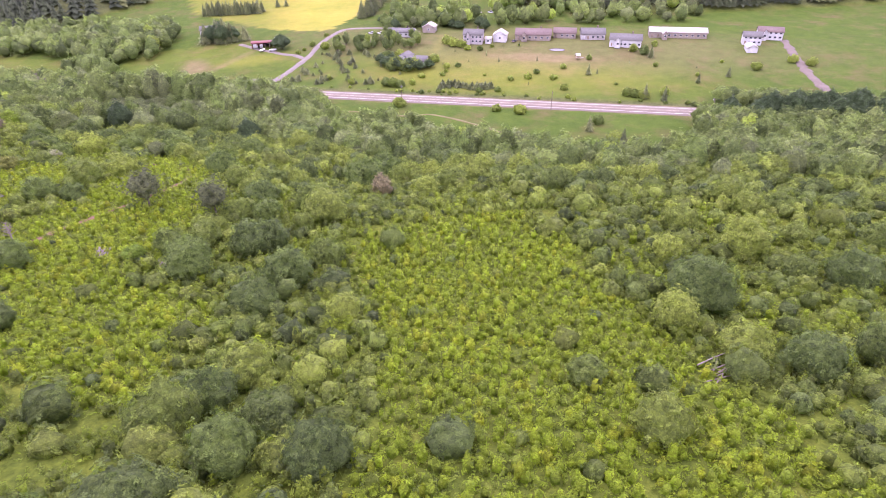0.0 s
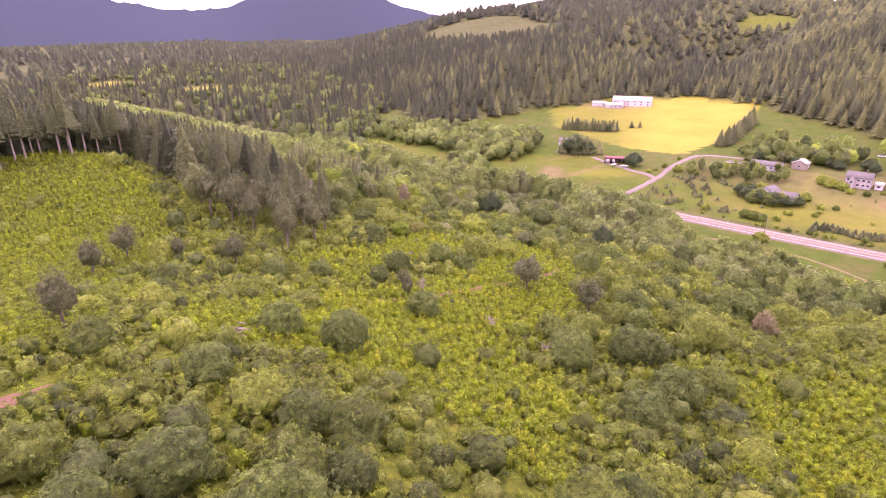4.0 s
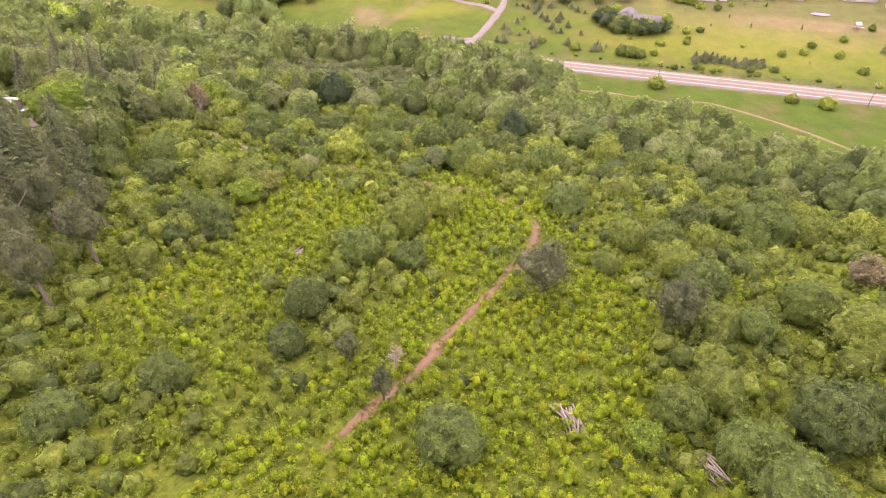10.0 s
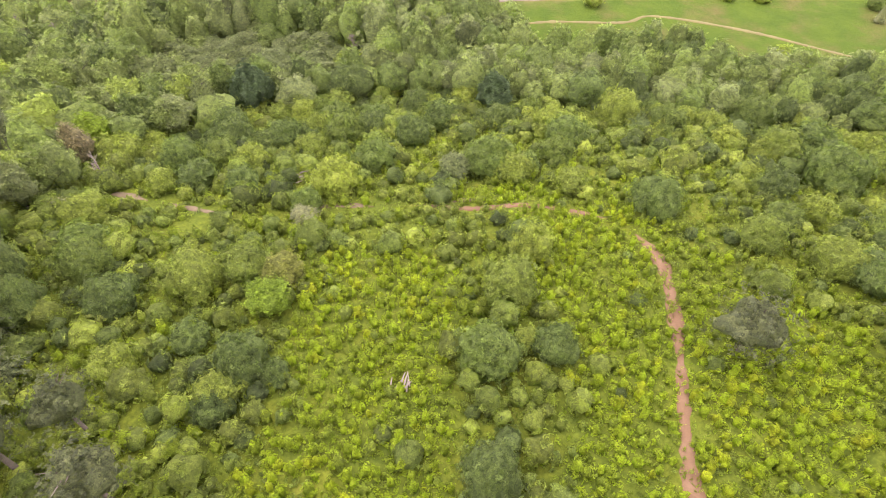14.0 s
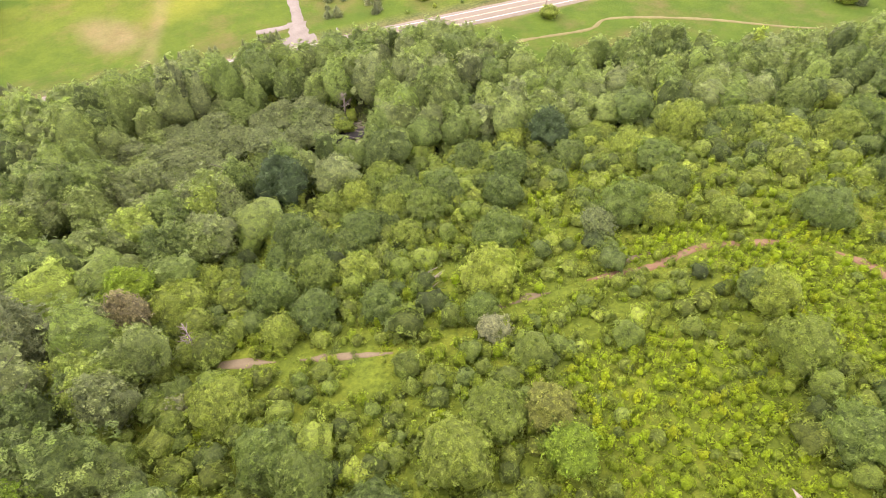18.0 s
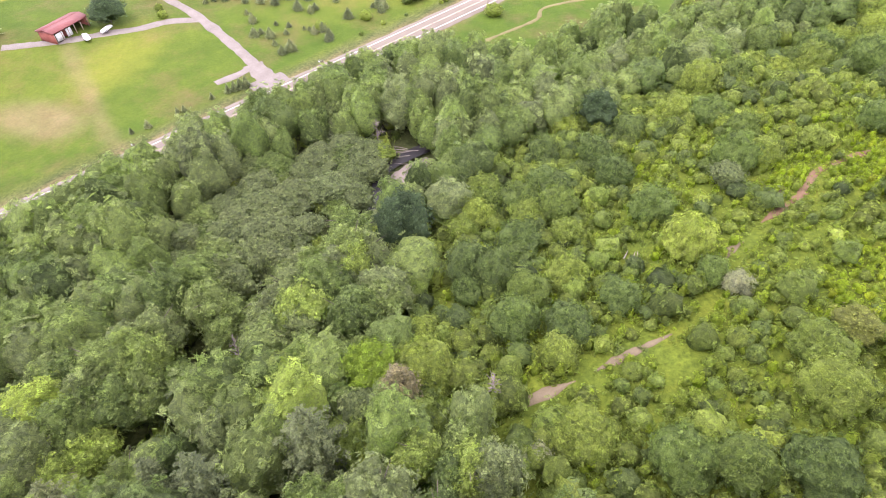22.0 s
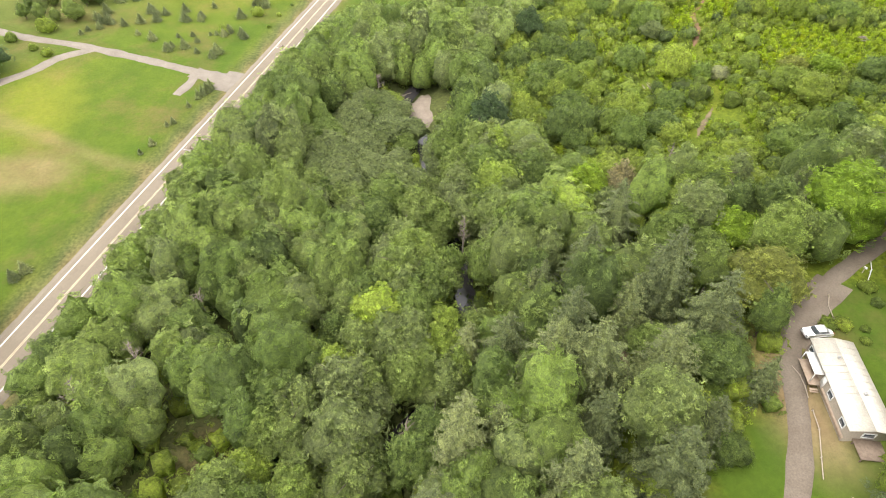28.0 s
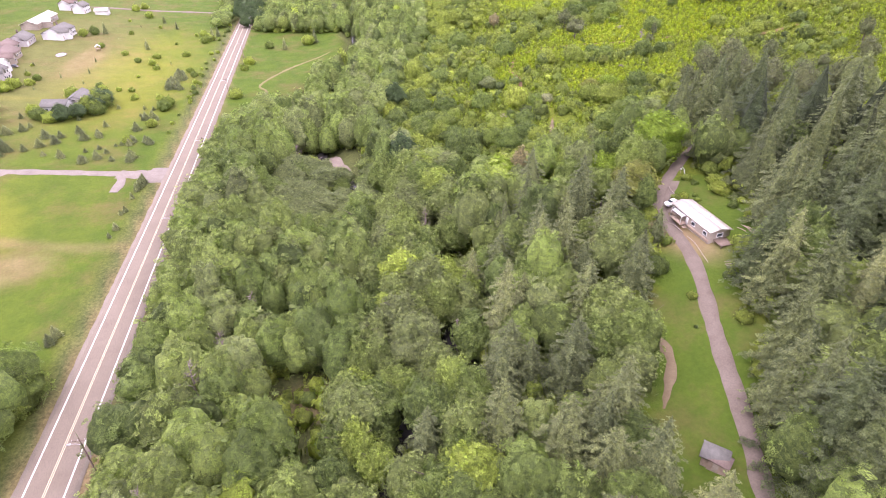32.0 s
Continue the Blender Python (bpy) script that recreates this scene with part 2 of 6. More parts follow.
M_WOOD = surface("weathered_wood", (0.3, 0.22, 0.16), (0.4, 0.32, 0.25), 1.8, 0.85)
M_PALEWOOD = surface("bleached_wood", (0.330, 0.278, 0.220), (0.420, 0.362, 0.296), 1.8, 0.85)
M_POLE = surface("pole_timber", (0.15, 0.11, 0.085), (0.22, 0.17, 0.13), 2.0, 0.85)
M_DARK = surface("opening_shade", (0.03, 0.028, 0.026), (0.05, 0.045, 0.04), 1.0, 0.9)
M_METAL = surface("grey_metal", (0.4, 0.4, 0.41), (0.5, 0.5, 0.51), 2.0, 0.4, 0.7)
M_TYRE = surface("tyre_rubber", (0.025, 0.025, 0.025), (0.04, 0.04, 0.04), 3.0, 0.85)


def glass_material():
    m, nt, b = nodes_of("window_glass", 0.06, 0.6)
    b.inputs["Base Color"].default_value = (0.05, 0.06, 0.07, 1)
    return m


def car_paint(name, c):
    m, nt, b = nodes_of(name, 0.28, 0.5)
    nt.links.new(ramp(nt, noise_node(nt, 1.2), [(0.2, tuple(v * 0.93 for v in c)), (0.8, c)]), b.inputs["Base Color"])
    b.inputs["Coat Weight"].default_value = 0.5
    return m


def water_material():
    m, nt, b = nodes_of("creek_water", 0.08, 0.5)
    n = noise_node(nt, 1.6, 4)
    nt.links.new(ramp(nt, noise_node(nt, 0.08), [(0.3, (0.03, 0.028, 0.03)), (0.7, (0.065, 0.06, 0.062))]), b.inputs["Base Color"])
    bump(nt, b, n, 0.25, 0.05)
    return m


M_GLASS, M_WATER = glass_material(), water_material()
M_CARWHITE = car_paint("white_car_paint", (0.78, 0.78, 0.77))


def ground_material():
    """Rough hillside growth, mown meadow, straw-coloured field with its sunlit brightness painted in, and bare soil, by
    zone.
    """
    m, nt, b = nodes_of("ground_cover", 0.95, 0.1)

    def zone(n):
        a = nt.nodes.new("ShaderNodeAttribute")
        a.attribute_name = n
        return a.outputs["Fac"]
    big, mid, fine = noise_node(nt, 0.02, 5), noise_node(nt, 0.14, 6), noise_node(nt, 1.1, 6, rough=0.75)
    brush = ramp(nt, mid, [(0.25, (0.070, 0.100, 0.014)), (0.5, (0.102, 0.132, 0.016)), (0.68, (0.132, 0.155, 0.018)), (0.85, (0.135, 0.122, 0.038))])
    dry = noise_node(nt, 0.05, 6, rough=0.7)
    meadow = mix(nt, ramp(nt, dry, [(0.48, (0, 0, 0)), (0.68, (1, 1, 1))]), ramp(nt, mid, [(0.3, (0.050, 0.088, 0.011)), (0.7, (0.076, 0.116, 0.014))]), ramp(nt, mid, [(0.3, (0.084, 0.094, 0.022)), (0.72, (0.122, 0.100, 0.040))]))
    # straw tones, brightened to carry the sun patch on the big field
    straw = mix(nt, 0.5, ramp(nt, mid, [(0.3, (0.20, 0.22, 0.03)), (0.7, (0.34, 0.30, 0.045))]), ramp(nt, big, [(0.38, (0.22, 0.24, 0.03)), (0.62, (0.38, 0.31, 0.05))]))
    bare = ramp(nt, mid, [(0.3, (0.204, 0.138, 0.078)), (0.7, (0.252, 0.186, 0.108))])
    woods = ramp(nt, mid, [(0.3, (0.06, 0.072, 0.026)), (0.7, (0.105, 0.118, 0.042))])
    col = mix(nt, zone("meadow"), brush, meadow)
    col = mix(nt, zone("straw"), col, straw)
    col = mix(nt, zone("woods"), col, woods)
    col = mix(nt, zone("bare"), col, bare)
    grit = nt.nodes.new("ShaderNodeMath")
    grit.operation = "MULTIPLY_ADD"
    grit.inputs[1].default_value, grit.inputs[2].default_value = -0.72, 1.0
    nt.links.new(zone("meadow"), grit.inputs[0])
    col = mix(nt, grit.outputs["Value"], col, ramp(nt, fine, [(0.3, (0.42, 0.48, 0.4)), (0.5, (0.95, 0.96, 0.9)), (0.68, (1.45, 1.42, 1.25))]), "MULTIPLY")
    nt.links.new(col, b.inputs["Base Color"])
    bump(nt, b, fine, 0.8, 0.5)
    return m


M_GROUND = ground_material()


# ---- the lie of the land ----
def ease(a, b, v):
    u = np.clip((np.asarray(v, float) - a) / (b - a), 0, 1)
    return u * u * (3 - 2 * u)


RISE_Y = [-2500, -300, -60, 0, 27, 50, 80, 107, 145, 170, 188, 203, 231, 250, 264, 275, 300, 322, 332, 350, 400, 440, 520, 640, 700, 5000]
RISE_Z = [160, 75, 56, 49, 44, 38, 30.5, 26.5, 23.5, 20.5, 16.5, 13, 5.5, 2, -1, -2, -1.5, -1, 0, 0, 4, 8, 12, 20, 22, 24]
FOOT_X = [-6000, -1500, -800, -450, -330, -250, -140, -50, 60, 200, 6000]
FOOT_Y = [2300, 1250, 800, 560, 450, 610, 715, 650, 500, 470, 900]


def rumple(x, y, s, seed):
    """Smooth waves that make a surface uneven."""
    r = np.random.RandomState(seed)
    out = 0
    for k in range(7):
        a, p, f = r.uniform(0, 6.283), r.uniform(0, 6.283), r.uniform(0.6, 1.7) / s
        out = out + np.sin((x * np.cos(a) + y * np.sin(a)) * f * 6.283 + p)
    return out / 7


def across(x, y):
    """Distance across the valley: about 332 along the road."""
    return y + 0.19 * (np.clip(x, -900, 700) + 120) * np.clip((y - 130) / 70, 0, 1)


def height(x, y):
    x, y = np.asarray(x, float), np.asarray(y, float)
    v = across(x, y)
    z = np.mean([np.interp(v + o, RISE_Y, RISE_Z) for o in (-8, -4, 0, 4, 8)], axis=0)
    z = z + 7 * np.exp(-((x + 110) ** 2 + (y - 35) ** 2) / 50 ** 2) - 6 * np.exp(-((x + 25) ** 2 + (y - 172) ** 2) / 26 ** 2)
    z = z + 22 * np.exp(-((x + 300) / 62) ** 2 - ((y - 112) / 55) ** 2) + 2 * np.exp(-((x + 240) / 60) ** 2 - ((y - 205) / 28) ** 2)
    foot = np.interp(x, FOOT_X, FOOT_Y)
    d = y - foot
    steep = np.interp(x, [-900, -200, 40, 200, 500], [0.22, 0.2, 0.22, 0.3, 0.28])
    top = np.interp(x, [-2600, -1700, -1250, -950, -700, -450, -300, 100, 500, 1500], [5, 8, 30, 112, 158, 155, 130, 128, 112, 110])
    hill = top * (1 - np.exp(-np.clip(d, 0, None) * steep / top)) + 30 * rumple(x, y, 900, 3) * ease(100, 900, d) + 9 * rumple(x, y, 220, 5) * ease(40, 300, d)
    z = z + hill + 32 * np.exp(-((x + 640) / 230) ** 2 - ((y - 1290) / 230) ** 2)
    # the gully between the two near hills, and the higher ridge behind them
    gully = np.abs(x + 205 - 0.12 * (y - 941)) / 120
    z = z - 72 * np.exp(-gully ** 2) * ease(780, 980, y) * (1 - ease(1300, 1700, y))
    ridge = np.interp(x, [-1600, -1000, -700, -300, 60, 350, 900], [0, 40, 70, 28, 12, 0, 0])
    z = z + ridge * ease(1450, 2150, y)
    return z


def away(x, y, pts):
    """Distance from a broken line."""
    best = np.full(np.shape(x), 1e9)
    for (ax, ay), (bx, by) in zip(pts[:-1], pts[1:]):
        dx, dy = bx - ax, by - ay
        u = np.clip(((x - ax) * dx + (y - ay) * dy) / (dx * dx + dy * dy), 0, 1)
        best = np.minimum(best, np.hypot(x - ax - u * dx, y - ay - u * dy))
    return best


def patch(x, y, cx, cy, rx, ry, turn=0.0, soft=0.3):
    c, s = math.cos(turn), math.sin(turn)
    u, w = (x - cx) * c + (y - cy) * s, -(x - cx) * s + (y - cy) * c
    return 1 - ease(1 - soft, 1 + soft, np.hypot(u / rx, w / ry) + 0.12 * rumple(x, y, 30, 11))


def inside(x, y, lines):
    """Which points lie within one of the outlines, whose edges wander a little."""
    u, w = x + 4 * rumple(x, y, 16, 91), y + 4 * rumple(x, y, 16, 92)
    hit = np.zeros(np.shape(x), bool)
    for pts in lines:
        odd = np.zeros(np.shape(x), bool)
        for (ax, ay), (bx, by) in zip(pts, pts[1:] + pts[:1]):
            if ay != by:
                odd ^= ((ay > w) != (by > w)) & (u < (bx - ax) * (w - ay) / (by - ay) + ax)
        hit |= odd
    return hit


def road_y(x):
    return 349.6 - 0.1945 * (x + 235)


ROAD = [(-900, road_y(-900)), (900, road_y(900))]
DRIVE = [(-113, 329), (-108, 342), (-103, 356), (-97, 378), (-94, 392), (-92, 410), (-86, 432), (-78, 448), (-60, 450), (-40, 446), (-22, 436)]
CLEARING = ((-233, 310), (-238, 297), (-256, 296), (-262, 304), (-250, 313))
VERGE_CLEAR = ((-236, 338), (-250, 338), (-256, 346), (-240, 346))
LAWN = ((-258, 236), (-251, 221), (-245, 213), (-262, 212), (-274, 216), (-288, 227), (-300, 240), (-302, 254), (-292, 257), (-276, 247))
HOME_YARD = ((-221, 199), (-221, 185), (-246, 188), (-260, 198), (-263, 213), (-245, 214), (-232, 209))
LANE = [(-188, 140), (-197, 155), (-206, 171), (-212.5, 183), (-219.5, 193.8), (-225, 201.2), (-231.5, 206.6), (-241, 210), (-248.5, 212.5), (-257, 216.4), (-267, 222.5), (-276, 227.8), (-285.5, 233), (-293, 237.5), (-310, 248), (-335, 262)]
BARN_LANE = [(-96, 384), (-104, 392), (-114, 396), (-123, 402), (-134, 408), (-150, 420)]
LAY_BY = [(-106, 346), (-114, 346), (-122, 348)]
TRAIL = [(-111, 98), (-106.3, 106.2), (-102, 113), (-96.5, 124.8), (-90, 137), (-84.5, 149), (-82, 157), (-82.5, 164)]
TRAIL_B = [(-85, 170), (-97, 179), (-108, 181), (-120, 186)]
TRAIL_C = [(-122, 185), (-136, 188.5), (-149, 189), (-159, 194.5), (-168, 200.5), (-178, 205.5), (-186, 209)]
TRAIL_BITS = [([(-103, 183.5), (-109, 184.9), (-116, 185.5)], 1.5), ([(-127, 187.6), (-133, 190), (-139, 190.5)], 1.6), ([(-156, 192.5), (-163, 197), (-169, 200.6)], 1.5), ([(-172, 202.5), (-178, 206.6), (-182, 209)], 2.0)]
TRAIL_D = [(-198, 219), (-207, 224.6), (-216, 228.5), (-226, 231), (-240, 233.5), (-255, 235.3), (-264, 234), (-272, 236), (-280, 244), (-292, 250)]
TRAIL_D_BITS = [([(-201, 221), (-207, 224.6), (-213, 227.5)], 2.4), ([(-222, 230), (-230, 231.5), (-238, 233)], 1.2), ([(-258, 235), (-265, 234.5), (-272, 236), (-280, 244)], 1.7)]
TRAIL_E = [(-101.5, -2), (-102.5, 5), (-103.5, 12), (-104, 20)]
TRAIL_F = [(-145, 62), (-143, 68), (-140.5, 74), (-137, 79)]
MEADOW_PATH = [(-66, 291), (-47, 289.5), (-22, 282), (-8, 283), (20, 262), (44, 233)]
FIELD_PATH = [(-136, 405), (-143, 390), (-149, 375), (-157, 358), (-161, 345)]
EAST_LANE = [(200, 292), (203, 306), (206, 330), (212, 360), (220, 392)]
TRACK_N = [(-22, 324), (-14, 370), (-4, 425)]
CREEK = [(170, 188), (90, 205), (30, 222), (-20, 240), (-60, 254), (-90, 262), (-104, 268), (-118, 274), (-127, 276), (-134, 272), (-145, 268), (-160, 266), (-179, 262), (-200, 258), (-216, 258), (-228, 262), (-238, 270), (-250, 280), (-262, 290), (-280, 300), (-320, 318)]


SUNLIT_STRAW = ((-257, 599), (-209, 660), (-134, 720), (-56, 690), (-56, 640), (-70, 500), (-92, 446), (-133, 452), (-172, 478), (-215, 512))
BARN_MEADOW = ((-222, 384), (-202, 410), (-160, 424), (-112, 404), (-100, 376), (-108, 346), (-151, 350), (-192, 358))
WEST_FIELD = ((-380, 416), (-346, 418), (-258, 396), (-240, 368), (-284, 362), (-358, 392))


def zones(x, y):
    v = across(x, y)
    edge = 5 * rumple(x, y, 45, 21)
    foot = np.interp(x, FOOT_X, FOOT_Y)
    north = ease(336, 341, v) * (1 - ease(-6, 6, y - foot + edge)) * ease(-460, -420, x)
    meadow = np.maximum(north, ease(252, 258, v + edge) * (1 - ease(324, 330, v)) * ease(-78, -66, x))
    meadow = np.maximum(meadow, 1.0 * inside(x, y, (LAWN, HOME_YARD)))
    meadow = np.maximum(meadow, inside(x, y, (SUNLIT_STRAW, BARN_MEADOW, WEST_FIELD)) * 1.0)
    # the big field: straw colour plus painted sunlight, stronger to the east
    straw = np.maximum(inside(x, y, (SUNLIT_STRAW,)) * (0.4 + 0.5 * ease(-190, -120, x + 0.2 * (y - 560)) + 0.12 * rumple(x, y, 70, 23)), 0.3 * patch(x, y, -132, 385, 24, 12, 0.3, 0.6))
    straw = np.maximum(straw, (0.05 + 0.08 * ease(362, 396, y)) * inside(x, y, (WEST_FIELD, BARN_MEADOW)))
    straw = np.maximum(straw, 0.32 * patch(x, y, 30, 345, 90, 30, -0.2, 0.7) * north)
    straw = np.maximum(straw, 0.8 * patch(x, y, -850, 615, 60, 40) + 0.8 * patch(x, y, -1090, 600, 80, 40))
    straw = np.maximum(straw, 0.3 * patch(x, y, -575, 1060, 170, 125, -0.5))
    bare = np.maximum(0.5 * patch(x, y, -166, 375, 8, 14, 0.3, 0.5), 0.6 * patch(x, y, 60, 372, 42, 9, -0.2, 0.5))
    bare = np.maximum(bare, 0.75 * patch(x, y, -245, 341, 9, 5, -0.2, 0.4))
    bare = np.maximum(bare, 0.45 * patch(x, y, -242, 303, 6, 6, 0.0, 0.5))
    bare = np.maximum(bare, 0.34 * (1 - ease(0.5, 4.5, away(x, y, FIELD_PATH))))
    straw = np.maximum(straw, 0.22 * (1 - ease(1, 5, away(x, y, TRACK_N))))
    bare = np.maximum(bare, 0.3 * patch(x, y, 60, 395, 150, 42, -0.2, 0.6))
    bare = np.maximum(bare, 0.9 * patch(x, y, -243, 210, 12, 5, 0.0, 0.5))
    bare = np.maximum(bare, 0.8 * (1 - ease(4, 7, np.abs(away(x, y, ROAD)))))
    bare = np.maximum(bare, 0.7 * patch(x, y, -190, 634, 36, 12, 0.15, 0.5))
    woods = (1 - ease(-3, 4, v - 338)) * ease(228, 243, v + edge) * (1 - meadow)
    woods = np.maximum(woods, ease(-4, 10, y - foot + edge) * (1 - np.minimum(1, patch(x, y, -575, 1060, 165, 120, -0.5) + patch(x, y, -115, 1590, 62, 50))))
    woods = woods * ~inside(x, y, (SUNLIT_STRAW, BARN_MEADOW, WEST_FIELD, LAWN, HOME_YARD))
    woods = np.maximum(woods, (1 - ease(-470, -430, x)) * (1 - np.clip(patch(x, y, -850, 615, 60, 40) + patch(x, y, -1090, 600, 80, 40), 0, 1)))
    woods = np.maximum(woods, (1 - ease(-318, -296, x)) * (1 - ease(195, 215, v)) * ~inside(x, y, (LAWN, HOME_YARD)))
    return {"meadow": meadow, "straw": np.clip(straw, 0, 1), "bare": np.clip(bare, 0, 1), "woods": np.clip(woods, 0, 1)}


def axis(fine_a, fine_b, step, far):
    mid = list(np.arange(fine_a, fine_b + 0.1, step))
    up, d = [], step
    while (up[-1] if up else fine_b) < far:
        d *= 1.13
        up.append((up[-1] if up else fine_b) + d)
    down, d = [], step
    while (down[-1] if down else fine_a) > -far:
        d *= 1.13
        down.append((down[-1] if down else fine_a) - d)
    return np.array(down[::-1] + mid + up)


def mesh_from(name, verts, faces, material, attrs=None, smooth=False):
    """One mesh out of arrays: verts n x 3, faces m x 3 or m x 4."""
    me = bpy.data.meshes.new(name)
    verts, faces = np.asarray(verts, np.float32), np.asarray(faces, np.int32)
    if verts.shape[1] == 4:
        attrs = {**(attrs or {}), "core": verts[:, 3]}
        verts = np.ascontiguousarray(verts[:, :3])
    k = faces.shape[1]
    me.vertices.add(len(verts))
    me.vertices.foreach_set("co", verts.ravel())
    me.loops.add(faces.size)
    me.loops.foreach_set("vertex_index", faces.ravel())
    me.polygons.add(len(faces))
    me.polygons.foreach_set("loop_start", np.arange(0, faces.size, k, dtype=np.int32))
    me.update(calc_edges=True)
    if smooth:
        me.polygons.foreach_set("use_smooth", np.ones(len(faces), bool))
    me.materials.append(material)
    for n, values in (attrs or {}).items():
        me.attributes.new(n, "FLOAT", "POINT").data.foreach_set("value", np.asarray(values, np.float32))
    return me


GX, GY = axis(-340, 250, 3.0, 4700), axis(-40, 470, 3.0, 4700)
gx, gy = np.meshgrid(GX, GY)
bank = ease(2.5, 11, away(gx, gy, CREEK))
gz = height(gx, gy) * bank - 3.0 * (1 - bank)
idx = np.arange(gx.size).reshape(gx.shape)
gfaces = np.stack([idx[:-1, :-1], idx[:-1, 1:], idx[1:, 1:], idx[1:, :-1]], -1).reshape(-1, 4)
ground = new("ground", mesh_from("ground", np.stack([gx, gy, gz], -1).reshape(-1, 3), gfaces, M_GROUND, {k: a.ravel() for k, a in zones(gx, gy).items()}, True))
tagged(ground, "rolling valley ground with brush, meadows and wooded hills", "ground", kind="structure")


def ground_at(x, y):
    """Height of the ground sheet, as its facets lie."""
    i = int(np.clip(np.searchsorted(GX, x) - 1, 0, len(GX) - 2))
    j = int(np.clip(np.searchsorted(GY, y) - 1, 0, len(GY) - 2))
    u, w = (x - GX[i]) / (GX[i + 1] - GX[i]), (y - GY[j]) / (GY[j + 1] - GY[j])
    return float((gz[j, i] * (1 - u) + gz[j, i + 1] * u) * (1 - w) + (gz[j + 1, i] * (1 - u) + gz[j + 1, i + 1] * u) * w)


def grounds_at(x, y):
    i = np.clip(np.searchsorted(GX, x) - 1, 0, len(GX) - 2)
    j = np.clip(np.searchsorted(GY, y) - 1, 0, len(GY) - 2)
    u, w = (x - GX[i]) / (GX[i + 1] - GX[i]), (y - GY[j]) / (GY[j + 1] - GY[j])
    return (gz[j, i] * (1 - u) + gz[j, i + 1] * u) * (1 - w) + (gz[j + 1, i] * (1 - u) + gz[j + 1, i + 1] * u) * w


def smooth_line(pts, step=2.0):
    """Points along a soft curve through the given ones."""
    p = np.array(pts, float)
    q = np.vstack([2 * p[0] - p[1], p, 2 * p[-1] - p[-2]])
    out = []
    for i in range(1, len(q) - 2):
        n = max(2, int(np.linalg.norm(q[i + 1] - q[i]) / step))
        for u in np.arange(n) / n:
            out.append(0.5 * (2 * q[i] + (q[i + 1] - q[i - 1]) * u + (2 * q[i - 1] - 5 * q[i] + 4 * q[i + 1] - q[i + 2]) * u * u + (3 * q[i] - q[i - 1] - 3 * q[i + 1] + q[i + 2]) * u ** 3))
    out.append(p[-1])
    return np.array(out)


def ribbon(name, pts, width, material, lift, label, side=0.0, ragged=0.0, level=None, step=2.0, cols=3, dashes=None, skirt=0.0, taper=0.0):
    """A strip laid along a line on the ground, with soft uneven edges."""
    line = smooth_line(pts, step)
    t = np.gradient(line, axis=0)
    t /= np.linalg.norm(t, axis=1)[:, None]
    nrm = np.stack([-t[:, 1], t[:, 0]], -1)
    r = np.random.RandomState(len(line))
    rows = []
    wob = ragged * (rumple(line[:, 0], line[:, 1], 9, 31) + 0.5 * r.uniform(-1, 1, len(line)))
    run = np.concatenate([[0], np.cumsum(np.linalg.norm(np.diff(line, axis=0), axis=1))])
    fade = np.clip(np.minimum(run, run[-1] - run) / max(taper, 1e-6), 0.12, 1) if taper else 1.0
    for c in np.linspace(-0.5, 0.5, cols):
        off = side + c * (width + wob) * fade
        p = line + nrm * np.reshape(off, (-1, 1))
        z = grounds_at(p[:, 0], p[:, 1]) + lift if level is None else np.full(len(p), level)
        rows.append(np.column_stack([p, z]))
    rows = np.array(rows)
    if skirt:
        a, b = rows[0].copy(), rows[-1].copy()
        a[:, :2] -= nrm * 0.25
        b[:, :2] += nrm * 0.25
        a[:, 2] -= skirt
        b[:, 2] -= skirt
        rows = np.concatenate([a[None], rows, b[None]])
    c, n = rows.shape[:2]
    ix = np.arange(c * n).reshape(c, n)
    f = np.stack([ix[:-1, :-1], ix[:-1, 1:], ix[1:, 1:], ix[1:, :-1]], -1)
    if dashes:
        f = f[:, [k for k in range(n - 1) if k % dashes[1] < dashes[0]]]
    ob = new(name, mesh_from(name, rows.reshape(-1, 3), f.reshape(-1, 4)[:, ::-1], material, None, True))
    return tagged(ob, label, name.split("_")[-1], kind="structure")


RL = [(x, road_y(x) - 0.4) for x in range(-880, 881, 40)]
ribbon("road_shoulder", RL, 11.0, M_VERGE, 0.2, "pinkish gravel shoulder along the road", ragged=0.5, skirt=0.5)
ribbon("road", RL, 9.0, M_ROAD, 0.27, "two-lane asphalt country road with pale worn surface", skirt=0.1)
for off, mat, w in ((-3.5, M_PAINT, 0.32), (3.5, M_PAINT, 0.32), (-0.16, M_YPAINT, 0.14), (0.16, M_YPAINT, 0.14)):
    ribbon("road_marking", RL, w, mat, 0.29, "painted line on the road", side=off, cols=2)
ribbon("drive", DRIVE, 3.8, M_GRAVEL, 0.16, "pale gravel drive to the houses", ragged=0.8, skirt=0.25)
ribbon("drive", BARN_LANE, 3.4, M_GRAVEL, 0.13, "pale gravel lane to the red barn", ragged=0.8, skirt=0.25)
ribbon("drive", LAY_BY, 3.6, M_GRAVEL, 0.15, "small gravel lay-by beside conical shrubs", ragged=1.2, skirt=0.25)
ribbon("junction_apron", [(-110.5, 336), (-106.5, 347)], 6.6, M_GRAVEL, 0.145, "gravel mouth of the drive", ragged=1.5, skirt=0.2)
ribbon("junction_apron", [(-113, 330), (-111, 337)], 12, M_GRAVEL, 0.13, "gravel apron where the drive meets the road", ragged=1.5, skirt=0.2)
